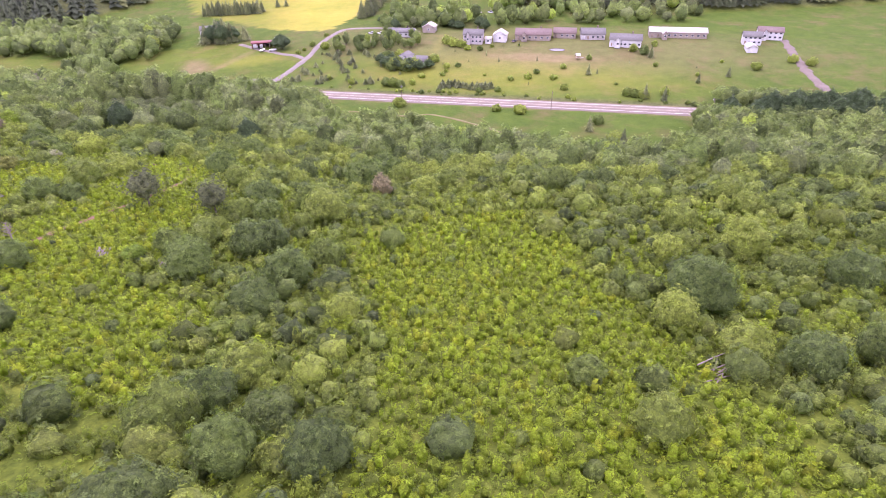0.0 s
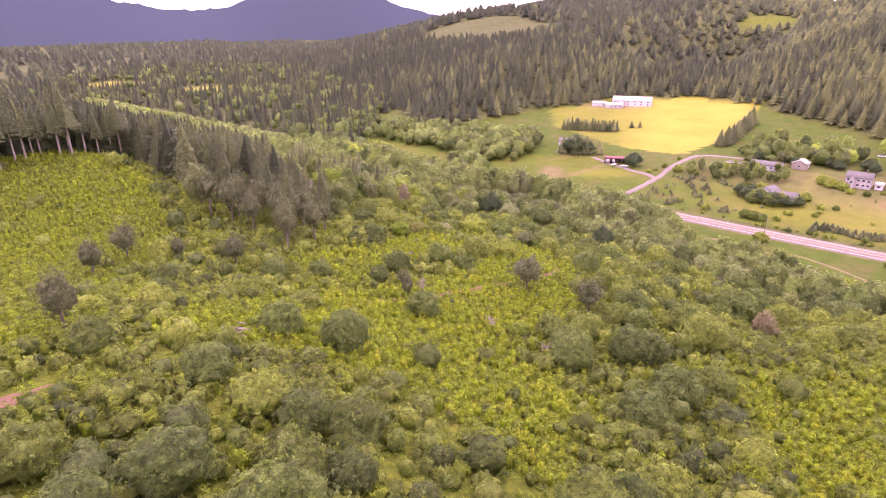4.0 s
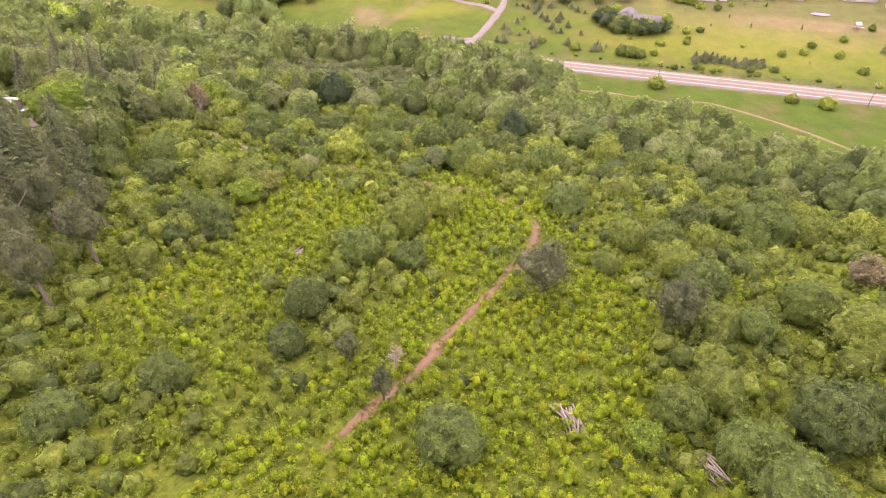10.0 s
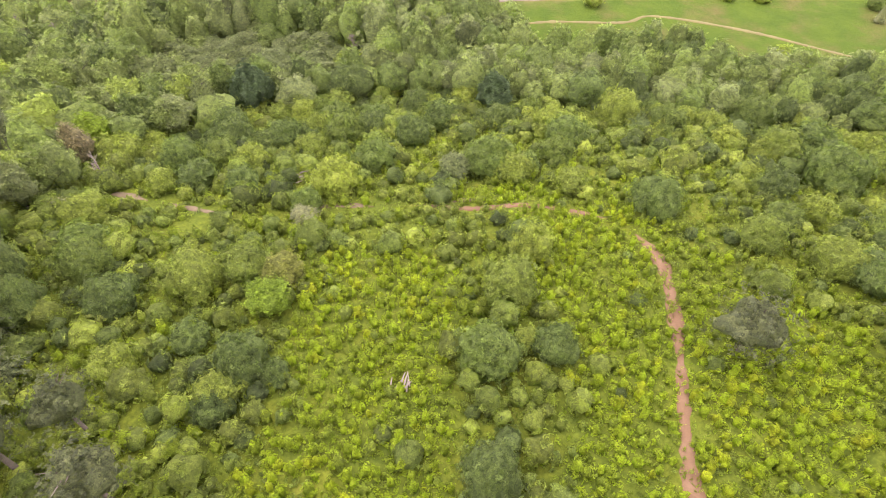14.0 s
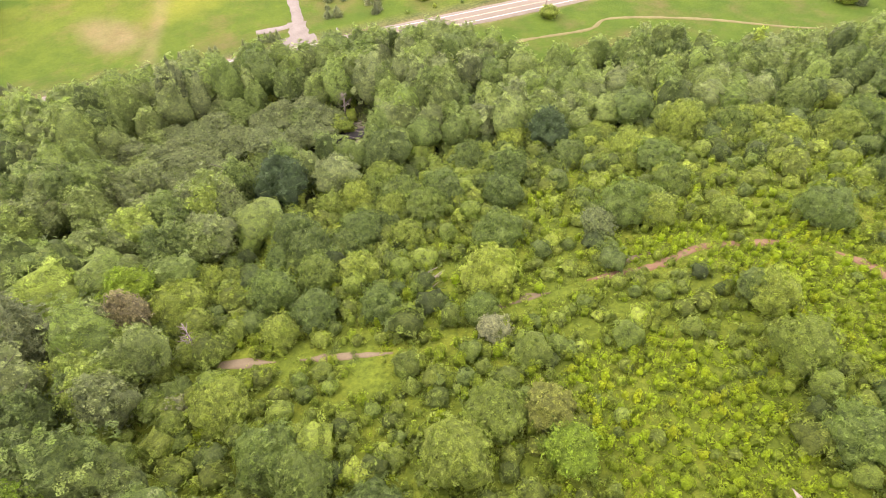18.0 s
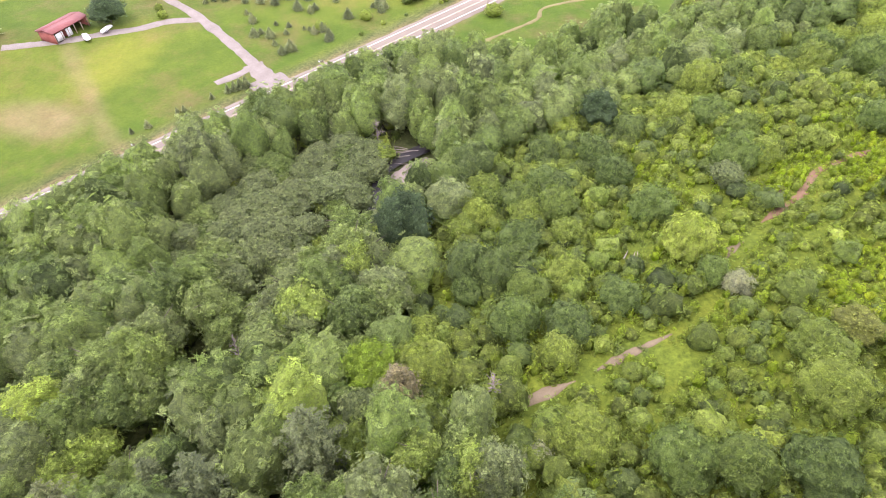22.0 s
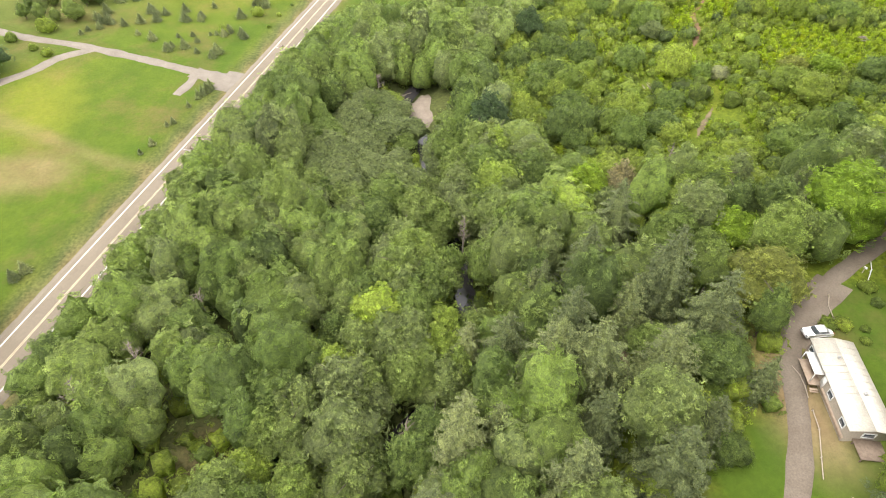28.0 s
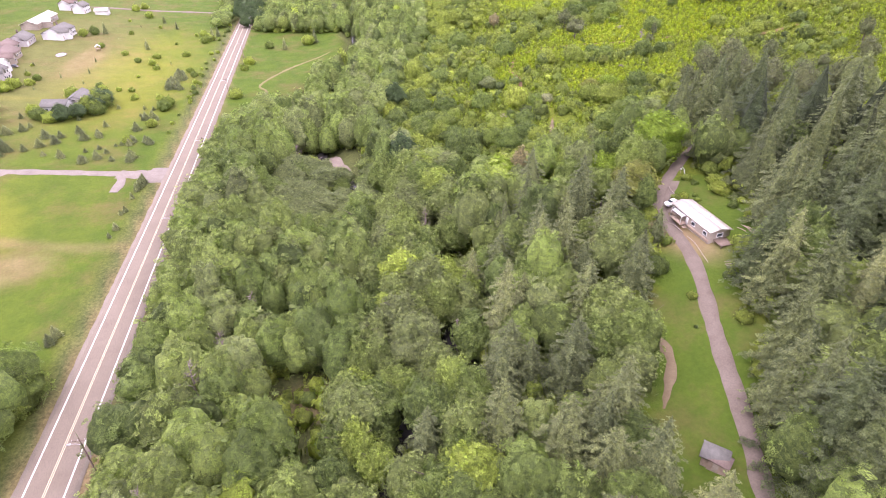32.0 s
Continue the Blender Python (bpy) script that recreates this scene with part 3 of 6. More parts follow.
for name, pts, w, mat, lab in (("trail", TRAIL, 1.8, M_DIRT, "reddish bare dirt trail on the hill"), ("trail", TRAIL_B, 1.5, M_DIRT, "reddish bare dirt trail on the hill"),
                          *(("trail", bits, w, M_PATH, "half overgrown dirt trail through brush") for bits, w in TRAIL_BITS), *(("trail", bits, w, M_PATH, "brown dirt path under trees") for bits, w in TRAIL_D_BITS),
                          ("trail", TRAIL_E, 3.0, M_DIRT, "orange bare dirt track on the slope"), ("trail", TRAIL_F, 1.8, M_DIRT, "reddish dirt trail below the hump"), ("path", MEADOW_PATH, 1.5, M_TRACK, "pale trodden path in the meadow"),
                          ("lane", EAST_LANE, 5.0, M_DARKGRAVEL, "dark earth lane up to the far houses")):
    ribbon(name, pts, w, mat, 0.1, lab, ragged=w * 0.6, skirt=0.3, step=1.2, taper=0.0 if name == "lane" else 5.0)
ribbon("lane", LANE, 2.8, M_DARKGRAVEL, 0.16, "dark packed gravel lane past the mobile home", ragged=0.6, skirt=0.3)
ribbon("parking_apron", [(-221, 195), (-226.5, 201.5), (-234, 206.5)], 6.0, M_DARKGRAVEL, 0.12, "dark gravel turning place beside the mobile home", ragged=1.5, skirt=0.3)
ribbon("creek_water", CREEK, 4.4, M_WATER, 0, "narrow dark creek under the trees", level=-2.15)


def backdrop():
    """A far mountain ridge beyond the hills, with its blue haze put into the colour."""
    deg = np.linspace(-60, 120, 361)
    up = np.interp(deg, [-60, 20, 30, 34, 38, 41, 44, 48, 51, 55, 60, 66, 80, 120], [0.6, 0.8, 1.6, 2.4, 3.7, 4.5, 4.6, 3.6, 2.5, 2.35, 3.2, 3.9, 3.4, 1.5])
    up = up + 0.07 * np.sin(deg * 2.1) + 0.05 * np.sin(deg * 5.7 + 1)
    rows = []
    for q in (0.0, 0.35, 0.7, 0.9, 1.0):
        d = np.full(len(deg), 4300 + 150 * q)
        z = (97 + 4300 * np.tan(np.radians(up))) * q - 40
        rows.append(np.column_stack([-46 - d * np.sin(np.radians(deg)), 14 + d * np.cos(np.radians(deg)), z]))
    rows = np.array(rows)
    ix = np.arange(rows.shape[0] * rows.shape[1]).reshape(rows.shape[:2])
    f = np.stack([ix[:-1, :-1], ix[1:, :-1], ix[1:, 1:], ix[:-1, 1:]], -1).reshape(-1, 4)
    m, nt, b = nodes_of("hazy_mountain", 1.0, 0.0)
    # blue-grey stands in for the air haze in front of the ridge
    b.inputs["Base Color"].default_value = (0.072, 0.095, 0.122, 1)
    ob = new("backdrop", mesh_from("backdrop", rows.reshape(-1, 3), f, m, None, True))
    tagged(ob, "distant mountain ridge coloured blue-grey for haze", "mountain", kind="structure")


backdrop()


# ---- plants ----
def part(name, me, parent=None, label=""):
    ob = new(name, me)
    if parent:
        ob.parent = parent
    return tagged(ob, label)


def unit(v):
    return v / np.linalg.norm(v, axis=-1, keepdims=True)


def knot(n):
    """A coarse welded ball of quads, n x n to each of six sides."""
    at, v, f = {}, [], []
    for ax in range(3):
        for sg in (-1, 1):
            for i in range(n):
                for j in range(n):
                    q = []
                    for di, dj in ((0, 0), (1, 0), (1, 1), (0, 1)):
                        p = [0, 0, 0]
                        p[ax], p[(ax + 1) % 3], p[(ax + 2) % 3] = sg * n, (2 * (i + di) - n) * sg, 2 * (j + dj) - n
                        if tuple(p) not in at:
                            at[tuple(p)] = len(v)
                            v.append(p)
                        q.append(at[tuple(p)])
                    f.append(q)
    return unit(np.array(v, float)), np.array(f)


KNOT1 = knot(1)


def join(parts):
    """Joins (verts, quads) pairs; triangles are given as quads with the last corner repeated by a mid-point."""
    vs, fs, n = [], [], 0
    for v, f in parts:
        vs.append(v if v.shape[1] == 4 else np.column_stack([v, np.zeros(len(v))]))
        fs.append(f + n)
        n += len(v)
    return np.vstack(vs), np.vstack(fs)


def inner(v):
    """Marks the inner mass of a crown, which has no gaps."""
    return np.column_stack([v, np.ones(len(v))])


def leaf_quads(pos, nrm, size, r):
    """Small uneven leaf clumps at pos, facing nrm."""
    n = len(pos)
    a = unit(np.cross(nrm, unit(r.normal(size=(n, 3)))))
    b = np.cross(nrm, a)
    s = (size * r.uniform(0.6, 1.35, n))[:, None]
    k = r.uniform(0.55, 1.0, (n, 4))[:, :, None]
    lift = r.uniform(-0.25, 0.25, (n, 1)) * s
    c = np.stack([pos + a * s * k[:, 0], pos + b * s * k[:, 1] * 0.8 + nrm * lift, pos - a * s * k[:, 2], pos - b * s * k[:, 3] * 0.8 + nrm * lift], 1)
    return c.reshape(-1, 3), np.arange(4 * n).reshape(-1, 4)


def crown(n, z0, zh, leaves, size, seed, lobe=0.42, tuft=0.2, cells=3.6, taper=0.2, body=0.87, skin=(0.84, 1.08)):
    """A leafy crown about one unit in radius: a mass swollen into uneven boughs and smaller leafy tufts, with loose leaf clumps over it."""
    r = np.random.RandomState(seed)
    off = Vector(r.uniform(-40, 40, 3))
    iv, jf = knot(n)

    def swell(dirs):
        out = []
        for d in dirs:
            p = Vector(d)
            bough = noise.noise(p * 1.5 + off) + 0.5 * noise.noise(p * 3.1 - off)
            out.append(1 + lobe * bough + tuft * (0.5 - noise.voronoi(p * cells + off)[0][0]))
        d = np.array(dirs)
        wide = np.array(out) * (1 - taper * np.clip(d[:, 2], -0.2, 1)) * (1 - 0.35 * np.clip(-d[:, 2] - 0.3, 0, 1))
        up = np.array(out)
        return np.column_stack([d[:, 0] * wide, d[:, 1] * wide, d[:, 2] * up * zh / 2])

    mass = swell(iv) * body + (0, 0, z0 + zh / 2)
    d = unit(r.normal(size=(leaves, 3)) + np.array([0, 0, 0.35]))
    pos = swell(d) * r.uniform(*skin, (leaves, 1)) + (0, 0, z0 + zh / 2)
    nrm = unit(d + np.array([0, 0, 0.2]) + 0.5 * r.normal(size=d.shape))
    return join([(inner(mass), jf), leaf_quads(pos, nrm, size, r)])


def tube(path, radii, sides=6):
    p = np.array(path, float)
    t = unit(np.gradient(p, axis=0))
    ref = np.where(np.abs(t[:, 2:3]) > 0.9, np.array([[1.0, 0, 0]]), np.array([[0, 0, 1.0]]))
    a = unit(np.cross(t, ref))
    b = np.cross(t, a)
    ang = np.arange(sides) * 6.2832 / sides
    ring = p[:, None] + (a[:, None] * np.cos(ang)[None, :, None] + b[:, None] * np.sin(ang)[None, :, None]) * np.array(radii)[:, None, None]
    ix = np.arange(len(p) * sides).reshape(len(p), sides)
    f = np.stack([ix[:-1], np.roll(ix[:-1], -1, 1), np.roll(ix[1:], -1, 1), ix[1:]], -1).reshape(-1, 4)
    return ring.reshape(-1, 3), f


def trunk_of(h, r0, seed, limbs=5, reach=0.3):
    """A tapered trunk that leans a little, with forking limbs."""
    r = np.random.RandomState(seed)
    lean = r.uniform(-0.04, 0.04, 2) * h
    zs = np.linspace(0, h, 6)
    path = [(lean[0] * (z / h) ** 2, lean[1] * (z / h) ** 2, z - 0.4) for z in zs]
    parts = [tube(path, r0 * np.linspace(1.15, 0.25, 6))]
    for i in range(limbs):
        z = h * r.uniform(0.35, 0.85)
        a, ln = r.uniform(0, 6.283), h * reach * r.uniform(0.6, 1.1)
        s = np.array([lean[0] * (z / h) ** 2, lean[1] * (z / h) ** 2, z])
        e = s + np.array([math.cos(a) * ln, math.sin(a) * ln, ln * r.uniform(0.5, 1.0)])
        parts.append(tube([s, (s + e) / 2 + (0, 0, ln * 0.06), e], [r0 * 0.4, r0 * 0.25, r0 * 0.08], 5))
    return join(parts)


def conifer_crown(h, r0, tiers, per, seed, foot=0.12, along=3, size=0.3, droop=0.35):
    """Needled branches in uneven whorls that droop at the tips: clumps strung along each branch."""
    r = np.random.RandomState(seed)
    pos, nrm, big = [], [], []
    for k in range(tiers):
        u = k / (tiers - 0.5)
        z = h * (foot + (1 - foot) * u ** 0.95)
        rad = r0 * ((1 - u) ** 0.72) * r.uniform(0.85, 1.12) + 0.012 * h
        n = max(3, int(per * (1 - 0.55 * u)))
        a0 = r.uniform(0, 6.283)
        for i in range(n):
            a = a0 + 6.283 * (i + r.uniform(-0.3, 0.3)) / n
            ln = rad * r.uniform(0.7, 1.18)
            for q in range(along):
                t = (q + 0.8 + r.uniform(-0.2, 0.2)) / along
                pos.append((math.cos(a) * ln * t, math.sin(a) * ln * t, z - ln * droop * t * t))
                nrm.append((math.cos(a) * 0.45, math.sin(a) * 0.45, 0.9))
                big.append(rad * (1.05 - 0.35 * t))
    pos, nrm, big = np.array(pos), unit(np.array(nrm) + 0.28 * r.normal(size=(len(nrm), 3))), np.array(big)
    v, f = leaf_quads(pos, nrm, big * size + 0.006 * h, r)
    cone, top = [], np.array([0, 0, h * 1.03])
    for i in range(5):
        a, b = 6.283 * i / 5, 6.283 * (i + 1) / 5
        p, q = (np.array([math.cos(t) * r0 * 0.74, math.sin(t) * r0 * 0.74, h * foot]) for t in (a, b))
        cone.append([p, q, (q + top) / 2, top])
    c = np.array(cone).reshape(-1, 3)
    return join([(v, f), (inner(c), np.arange(len(c)).reshape(-1, 4))])


def scatter(name, kinds, xs, ys, sx, sz, turn, tone, pick, material, label, category, sink=0.1):
    """Many plants that nobody could count, as one mesh: kinds are (verts, quads) patterns."""
    V, F, T, n = [], [], [], 0
    zs = grounds_at(xs, ys) - sink
    for k, (v, f) in enumerate(kinds):
        sel = np.nonzero(pick == k)[0]
        if not len(sel):
            continue
        c, s = np.cos(turn[sel])[:, None], np.sin(turn[sel])[:, None]
        x = (v[None, :, 0] * c - v[None, :, 1] * s) * sx[sel][:, None] + xs[sel][:, None]
        y = (v[None, :, 0] * s + v[None, :, 1] * c) * sx[sel][:, None] + ys[sel][:, None]
        z = v[None, :, 2] * sz[sel][:, None] + zs[sel][:, None]
        core = np.tile(v[:, 3] if v.shape[1] == 4 else np.zeros(len(v)), len(sel))
        V.append(np.column_stack([np.stack([x, y, z], -1).reshape(-1, 3), core]))
        F.append((f[None] + (np.arange(len(sel)) * len(v))[:, None, None]).reshape(-1, 4) + n)
        T.append(np.repeat(tone[sel], len(v)))
        n += len(sel) * len(v)
    ob = new(name, mesh_from(name, np.vstack(V), np.vstack(F), material, {"tone": np.concatenate(T)}, True))
    return tagged(ob, label, category, kind="stuff")


def spots(x0, x1, y0, y1, gap, seed, jitter=0.45):
    """Points on a shaken grid."""
    r = np.random.RandomState(seed)
    x, y = np.meshgrid(np.arange(x0, x1, gap), np.arange(y0, y1, gap))
    x, y = x.ravel() + r.uniform(-jitter, jitter, x.size) * gap, y.ravel() + r.uniform(-jitter, jitter, y.size) * gap
    return x, y, r


def open_ground(x, y):
    """How far a spot is from ways, water and buildings; below 0 it is on one."""
    d = away(x, y, ROAD) - 11.0
    for line, w in ((DRIVE, 4), (BARN_LANE, 3), (TRAIL, 1.1), (TRAIL_B, 0.9), (TRAIL_C, 1.2), (TRAIL_D, 0.6), (TRAIL_E, 2.2), (TRAIL_F, 1.2), (LANE, 3.0), (MEADOW_PATH, 2), (CREEK, 2.3)):
        d = np.minimum(d, away(x, y, line) - w)
    for cx, cy, r in ((-243, 204, 9), (-238, 203, 8), (-249, 206, 8), (-227, 199, 7), (-228, 190, 8), (-126, 268, 9), (-135, 270, 6), (-116, 274, 6), (-288, 238, 4), (-263, 226, 8), (-273, 231, 7), (-256, 213, 5), (-161, 190, 4)):
        d = np.minimum(d, np.hypot(x - cx, y - cy) - r)
    return d


# patterns, about one unit of crown radius
BROAD_K = [crown(9, 0.3 + 0.1 * (i % 3), 2.7 + 0.25 * (i % 4), 1000, 0.128, 60 + i, tuft=0.32, taper=0.08 + 0.06 * i) for i in range(6)]
BROAD_M = [crown(4, 0.2, 2.6 + 0.3 * (i % 3), 150, 0.225, 90 + i, tuft=0.36, cells=2.8, taper=0.08 + 0.06 * i) for i in range(5)]
BROAD_F = [crown(2, 0.1, 1.8 + 0.2 * (i % 3), 32, 0.38, 110 + i, tuft=0.1, cells=1.5) for i in range(5)]
SHRUB_K = [crown(8, -0.15, 1.35 + 0.15 * (i % 3), 560, 0.14, 130 + i, lobe=0.36, tuft=0.3, cells=3.2, taper=0.08) for i in range(5)]
SHRUB_M = [crown(2, -0.15, 1.25 + 0.15 * (i % 3), 48, 0.3, 160 + i, lobe=0.4, cells=1.6, taper=0.1) for i in range(5)]
SHRUB_U = [crown(1, -0.1, 1.25, 24, 0.32, 175 + i, lobe=0.3, cells=1.5) for i in range(4)]
CONI_K = [conifer_crown(1.0, 0.18 + 0.015 * i, 24, 11, 200 + i, 0.05, 5, 0.25, 0.32) for i in range(4)]
CONI_N = [conifer_crown(1.0, 0.18 + 0.02 * i, 11, 7, 210 + i, 0.06, 3, 0.36, 0.28) for i in range(4)]


def fir_skirts(r0, tiers, sides, seed, foot=0.06):
    """A fir as drooping jagged skirts of branches, one above the other."""
    r = np.random.RandomState(seed)
    vs = []
    for k in range(tiers):
        u = k / tiers
        z0 = foot + (1 - foot) * u
        z1 = min(1.03, z0 + (1 - foot) * (1.45 / tiers) * (1 - 0.3 * u))
        rad = r0 * (1 - u) ** 0.85 * r.uniform(0.88, 1.1)
        a0 = r.uniform(0, 6.283)
        for i in range(sides):
            a, b = a0 + 6.283 * i / sides, a0 + 6.283 * (i + 1) / sides
            m = (a + b) / 2 + r.uniform(-0.15, 0.15)
            q, d = rad * r.uniform(0.95, 1.3), r.uniform(0.02, 0.05)
            vs.append([(0, 0, z1), (0.62 * rad * math.cos(a), 0.62 * rad * math.sin(a), z0 + 0.03), (q * math.cos(m), q * math.sin(m), z0 - d), (0.62 * rad * math.cos(b), 0.62 * rad * math.sin(b), z0 + 0.03)])
    v = np.array(vs, float).reshape(-1, 3)
    return inner(v), np.arange(len(v)).reshape(-1, 4)


CONI_M = [fir_skirts(0.17 + 0.02 * i, 9, 7, 220 + i) for i in range(4)]
CONI_F = [fir_skirts(0.18 + 0.02 * i, 5, 4, 240 + i) for i in range(4)]


def sapling(seed, n):
    """A young tree: upright leaf clumps on a rounded cone, spreading at the foot."""
    r = np.random.RandomState(seed)
    u = (np.arange(n) + r.uniform(0, 1, n)) / n
    a = np.arange(n) * 2.4 + r.uniform(-0.4, 0.4, n)
    rad = 0.85 * (1 - u ** 1.2) * r.uniform(0.75, 1.15, n)
    pos = np.stack([rad * np.cos(a), rad * np.sin(a), 0.1 + u * 1.25], -1)
    nrm = unit(np.stack([np.cos(a) * 0.8, np.sin(a) * 0.8, 0.6 + 0.5 * u], -1) + 0.3 * r.normal(size=(n, 3)))
    v, f = leaf_quads(pos, nrm, 0.33, r)
    return join([(v, f), (inner(KNOT1[0] * (0.5, 0.5, 0.62) + (0, 0, 0.38)), KNOT1[1])])


SAPL_W = [sapling(270 + i, 13) for i in range(6)]
used = []

# where young plantation grows on the hill, as rough outlines on the plan
YOUNG = (((-104, 178), (-81, 175), (-74, 158), (-62, 131), (-72, 98), (-118, 104), (-114, 121), (-106, 136), (-104, 150)),
         ((-141, 174), (-119, 172), (-113, 160), (-121, 148), (-126, 129), (-124, 106), (-162, 108), (-152, 132), (-146, 150)),
         ((-22, 107), (-5, 127), (16, 129), (28, 102), (34, 78), (42, 54), (44, 20), (-10, 20), (-10, 49), (-12, 74)),
         ((-123, 100), (-96, 104), (-70, 96), (-44, 82), (-40, 46), (-52, 52), (-70, 62), (-96, 52), (-112, 40), (-132, 62)),
         ((-320, 130), (-262, 132), (-215, 112), (-176, 78), (-152, 40), (-120, 26), (-128, -20), (-320, -20)),
         ((-112, 182), (-90, 178), (-92, 186), (-112, 190)))
BUSHY = (((-119, 172), (-112, 172), (-104, 154), (-107, 141), (-116, 121), (-122, 112), (-128, 117), (-125, 129), (-121, 148)),
         ((-68, 112), (-46, 96), (-28, 100), (-13, 80), (-9, 57), (-14, 40), (-24, 20), (-40, 24), (-36, 53), (-38, 74)),
         ((-96, 5), (-93, 13), (-98, 30), (-96, 46), (-80, 52), (-62, 42), (-44, 30), (-44, -10), (-90, -20)),
         ((-200, 180), (-141, 174), (-146, 150), (-154, 132), (-164, 108), (-200, 120)))


BELT_LOW = ([-900, -240, -200, -172, -150, -124, -95, -75, -43, -26, -8, 20, 60, 120, 320], [235, 222, 226, 236, 244, 250, 246, 230, 212, 204, 190, 176, 164, 150, 130])
BELT_HIGH = ([-90, -77, -54, -24, 2, 21, 36, 60, 87, 108, 125, 140, 320], [300, 272, 264, 257, 242, 224, 209, 203, 211, 240, 272, 296, 270])


def below_belt(x, y):
    """Metres from a spot up to the lower edge of the creek woods."""
    return np.interp(x, *BELT_LOW) - y + 4 * rumple(x, y, 38, 61)


# low brush on the hill
BRUSH_K = []
for i in range(5):
    r = np.random.RandomState(280 + i)
    pos = np.column_stack([r.uniform(-0.9, 0.9, 5), r.uniform(-0.9, 0.9, 5), r.uniform(0.1, 0.6, 5)])
    BRUSH_K.append(leaf_quads(pos, unit(np.array([0, 0, 1.0]) + 0.6 * r.normal(size=(5, 3))), 0.6, r))
x, y, r = spots(-300, 170, -30, 235, 1.7, 298)
keep = (open_ground(x, y) > -0.8) & (below_belt(x, y) > -4) & ~((x < -190) & (across(x, y) > 165)) & (r.uniform(size=len(x)) < 0.45 + 0.5 * inside(x, y, YOUNG))
x, y = x[keep], y[keep]
s = r.uniform(0.8, 1.5, len(x))
scatter("brush", BRUSH_K, x, y, s, s * r.uniform(0.6, 1.3, len(x)), r.uniform(0, 6.28, len(x)), np.clip(0.3 + 0.3 * rumple(x, y, 40, 57) + 0.25 * inside(x, y, YOUNG) + r.normal(0, 0.15, len(x)), 0, 1), r.randint(0, 5, len(x)), M_SAPL_S, "low leafy brush between the saplings", "brush")

# the young plantation on the hill
x, y, r = spots(-305, 180, -50, 240, 1.85, 300, 0.5)
bb = below_belt(x, y)
young = inside(x, y, YOUNG) & ~inside(x, y, BUSHY)
keep = (open_ground(x, y) > 0) & (bb > 2) & (r.uniform(size=len(x)) < np.where(young, 0.96, np.where(bb < 40, 0.5, 0.52) + 0.25 * rumple(x, y, 34, 46)))
keep &= ~((x < -190) & (across(x, y) > 165)) & ~((y < 10) & (r.uniform(size=len(x)) < 0.4))
x, y, young = x[keep], y[keep], young[keep]
s = np.where(young, r.uniform(0.75, 1.3, len(x)) * 1.35, r.uniform(0.8, 1.5, len(x)) * 1.45)
tone = np.clip(np.where(young, np.where((x < -125) & (y < 125), 0.5, 0.74), 0.34) + 0.22 * rumple(x, y, 60, 47) + 0.1 * rumple(x, y, 13, 48) + r.normal(0, 0.16, len(x)), 0, 1)
scatter("saplings", SAPL_W, x, y, s, s * r.uniform(0.8, 1.35, len(x)), r.uniform(0, 6.28, len(x)), tone, r.randint(0, 6, len(x)), M_SAPL_S, "dense yellow-green young plantation on the hillside", "saplings")

HILL_BUSHES = ((-61, 20.4, 5.6), (-75.5, 18.4, 4.8), (-67.6, 40.6, 4.7), (-61, 7.9, 5.1), (-76.2, 8.6, 3.6), (-80.3, 35.7, 4.4), (-72.5, 36.4, 3.8), (-92.4, 35.9, 4.1), (-30.8, 30, 5.1), (-39.9, 27.9, 3.6), (-54.4, 96.8, 4.8), (-31.7, 127, 5.4), (-95, 100, 4.4), (-32.7, 93.3, 4.9), (-18.9, 78, 3.1), (-59.6, 0, 4.6), (-82.4, -0.5, 4.1), (-88.8, 9.9, 4.0),
               (-32, 52, 3.7), (-26, 41, 4.0), (39, 75, 3.8), (53.5, 60.5, 4.2), (46, 83, 6.2), (20, 58, 3.0), (80, 91, 5.2), (-15, 40.5, 4.0), (65, 106, 5.2), (-49.6, 10, 4.0), (-36, 82, 4.8), (-23, 48, 3.6))
SLOPE_BUSHES = ((-57.2, 102.9, 4.5), (-117, 143, 4.5), (-37, 135, 4.6), (-52.7, 141.6, 4.6), (-47.4, 128.8, 3.6), (-116.2, 80, 4.1), (-90, 64.3, 4.6), (-24, 187, 6.4), (-64.6, 109, 3.6), (-102.3, 59.5, 4.6), (-45.2, 109, 5.1), (-121.7, 126, 3.8), (-75, 170.5, 5.0), (-41.7, 111, 4.6), (-137, 107, 3.6), (-146.5, 97.8, 3.8), (-28, 174.5, 6.8), (-110, 155, 4.4), (-122.3, 116.8, 3.1), (-107, 142.6, 3.4), (-56.2, 146.4, 4.2), (-155, 145, 3.0))
FOOT_BUSHES = ((-159, 158.5, 3.1), (-154.5, 147, 3.1), (-151, 151.6, 4.1), (-146.7, 148.5, 2.3), (-169, 206.7, 3.2), (-162.4, 207.7, 4.3), (-152.7, 202.4, 3.7), (-137.9, 240, 4.2), (-92, 194.6, 3.3), (-99.9, 195.8, 5.3), (-133.5, 196.5, 5.1), (-139.8, 190.6, 3.0), (-172, 170, 4.7), (-159, 170.6, 4.8), (-186.7, 172, 4.7), (-166.5, 216, 4.3), (-157.8, 217.5, 4.3), (-143.6, 226.6, 4.9), (-161, 228.5, 3.6), (-129, 224.7, 4.6), (-113, 218, 4.5), (-77, 206, 5.2), (-151, 173, 4.6), (-178.6, 185, 4.8), (-124, 206, 4.8), (-182, 197, 4.6), (-120, 232, 4.4), (-104, 226, 4.6))
used += [*HILL_BUSHES, *SLOPE_BUSHES, *FOOT_BUSHES]


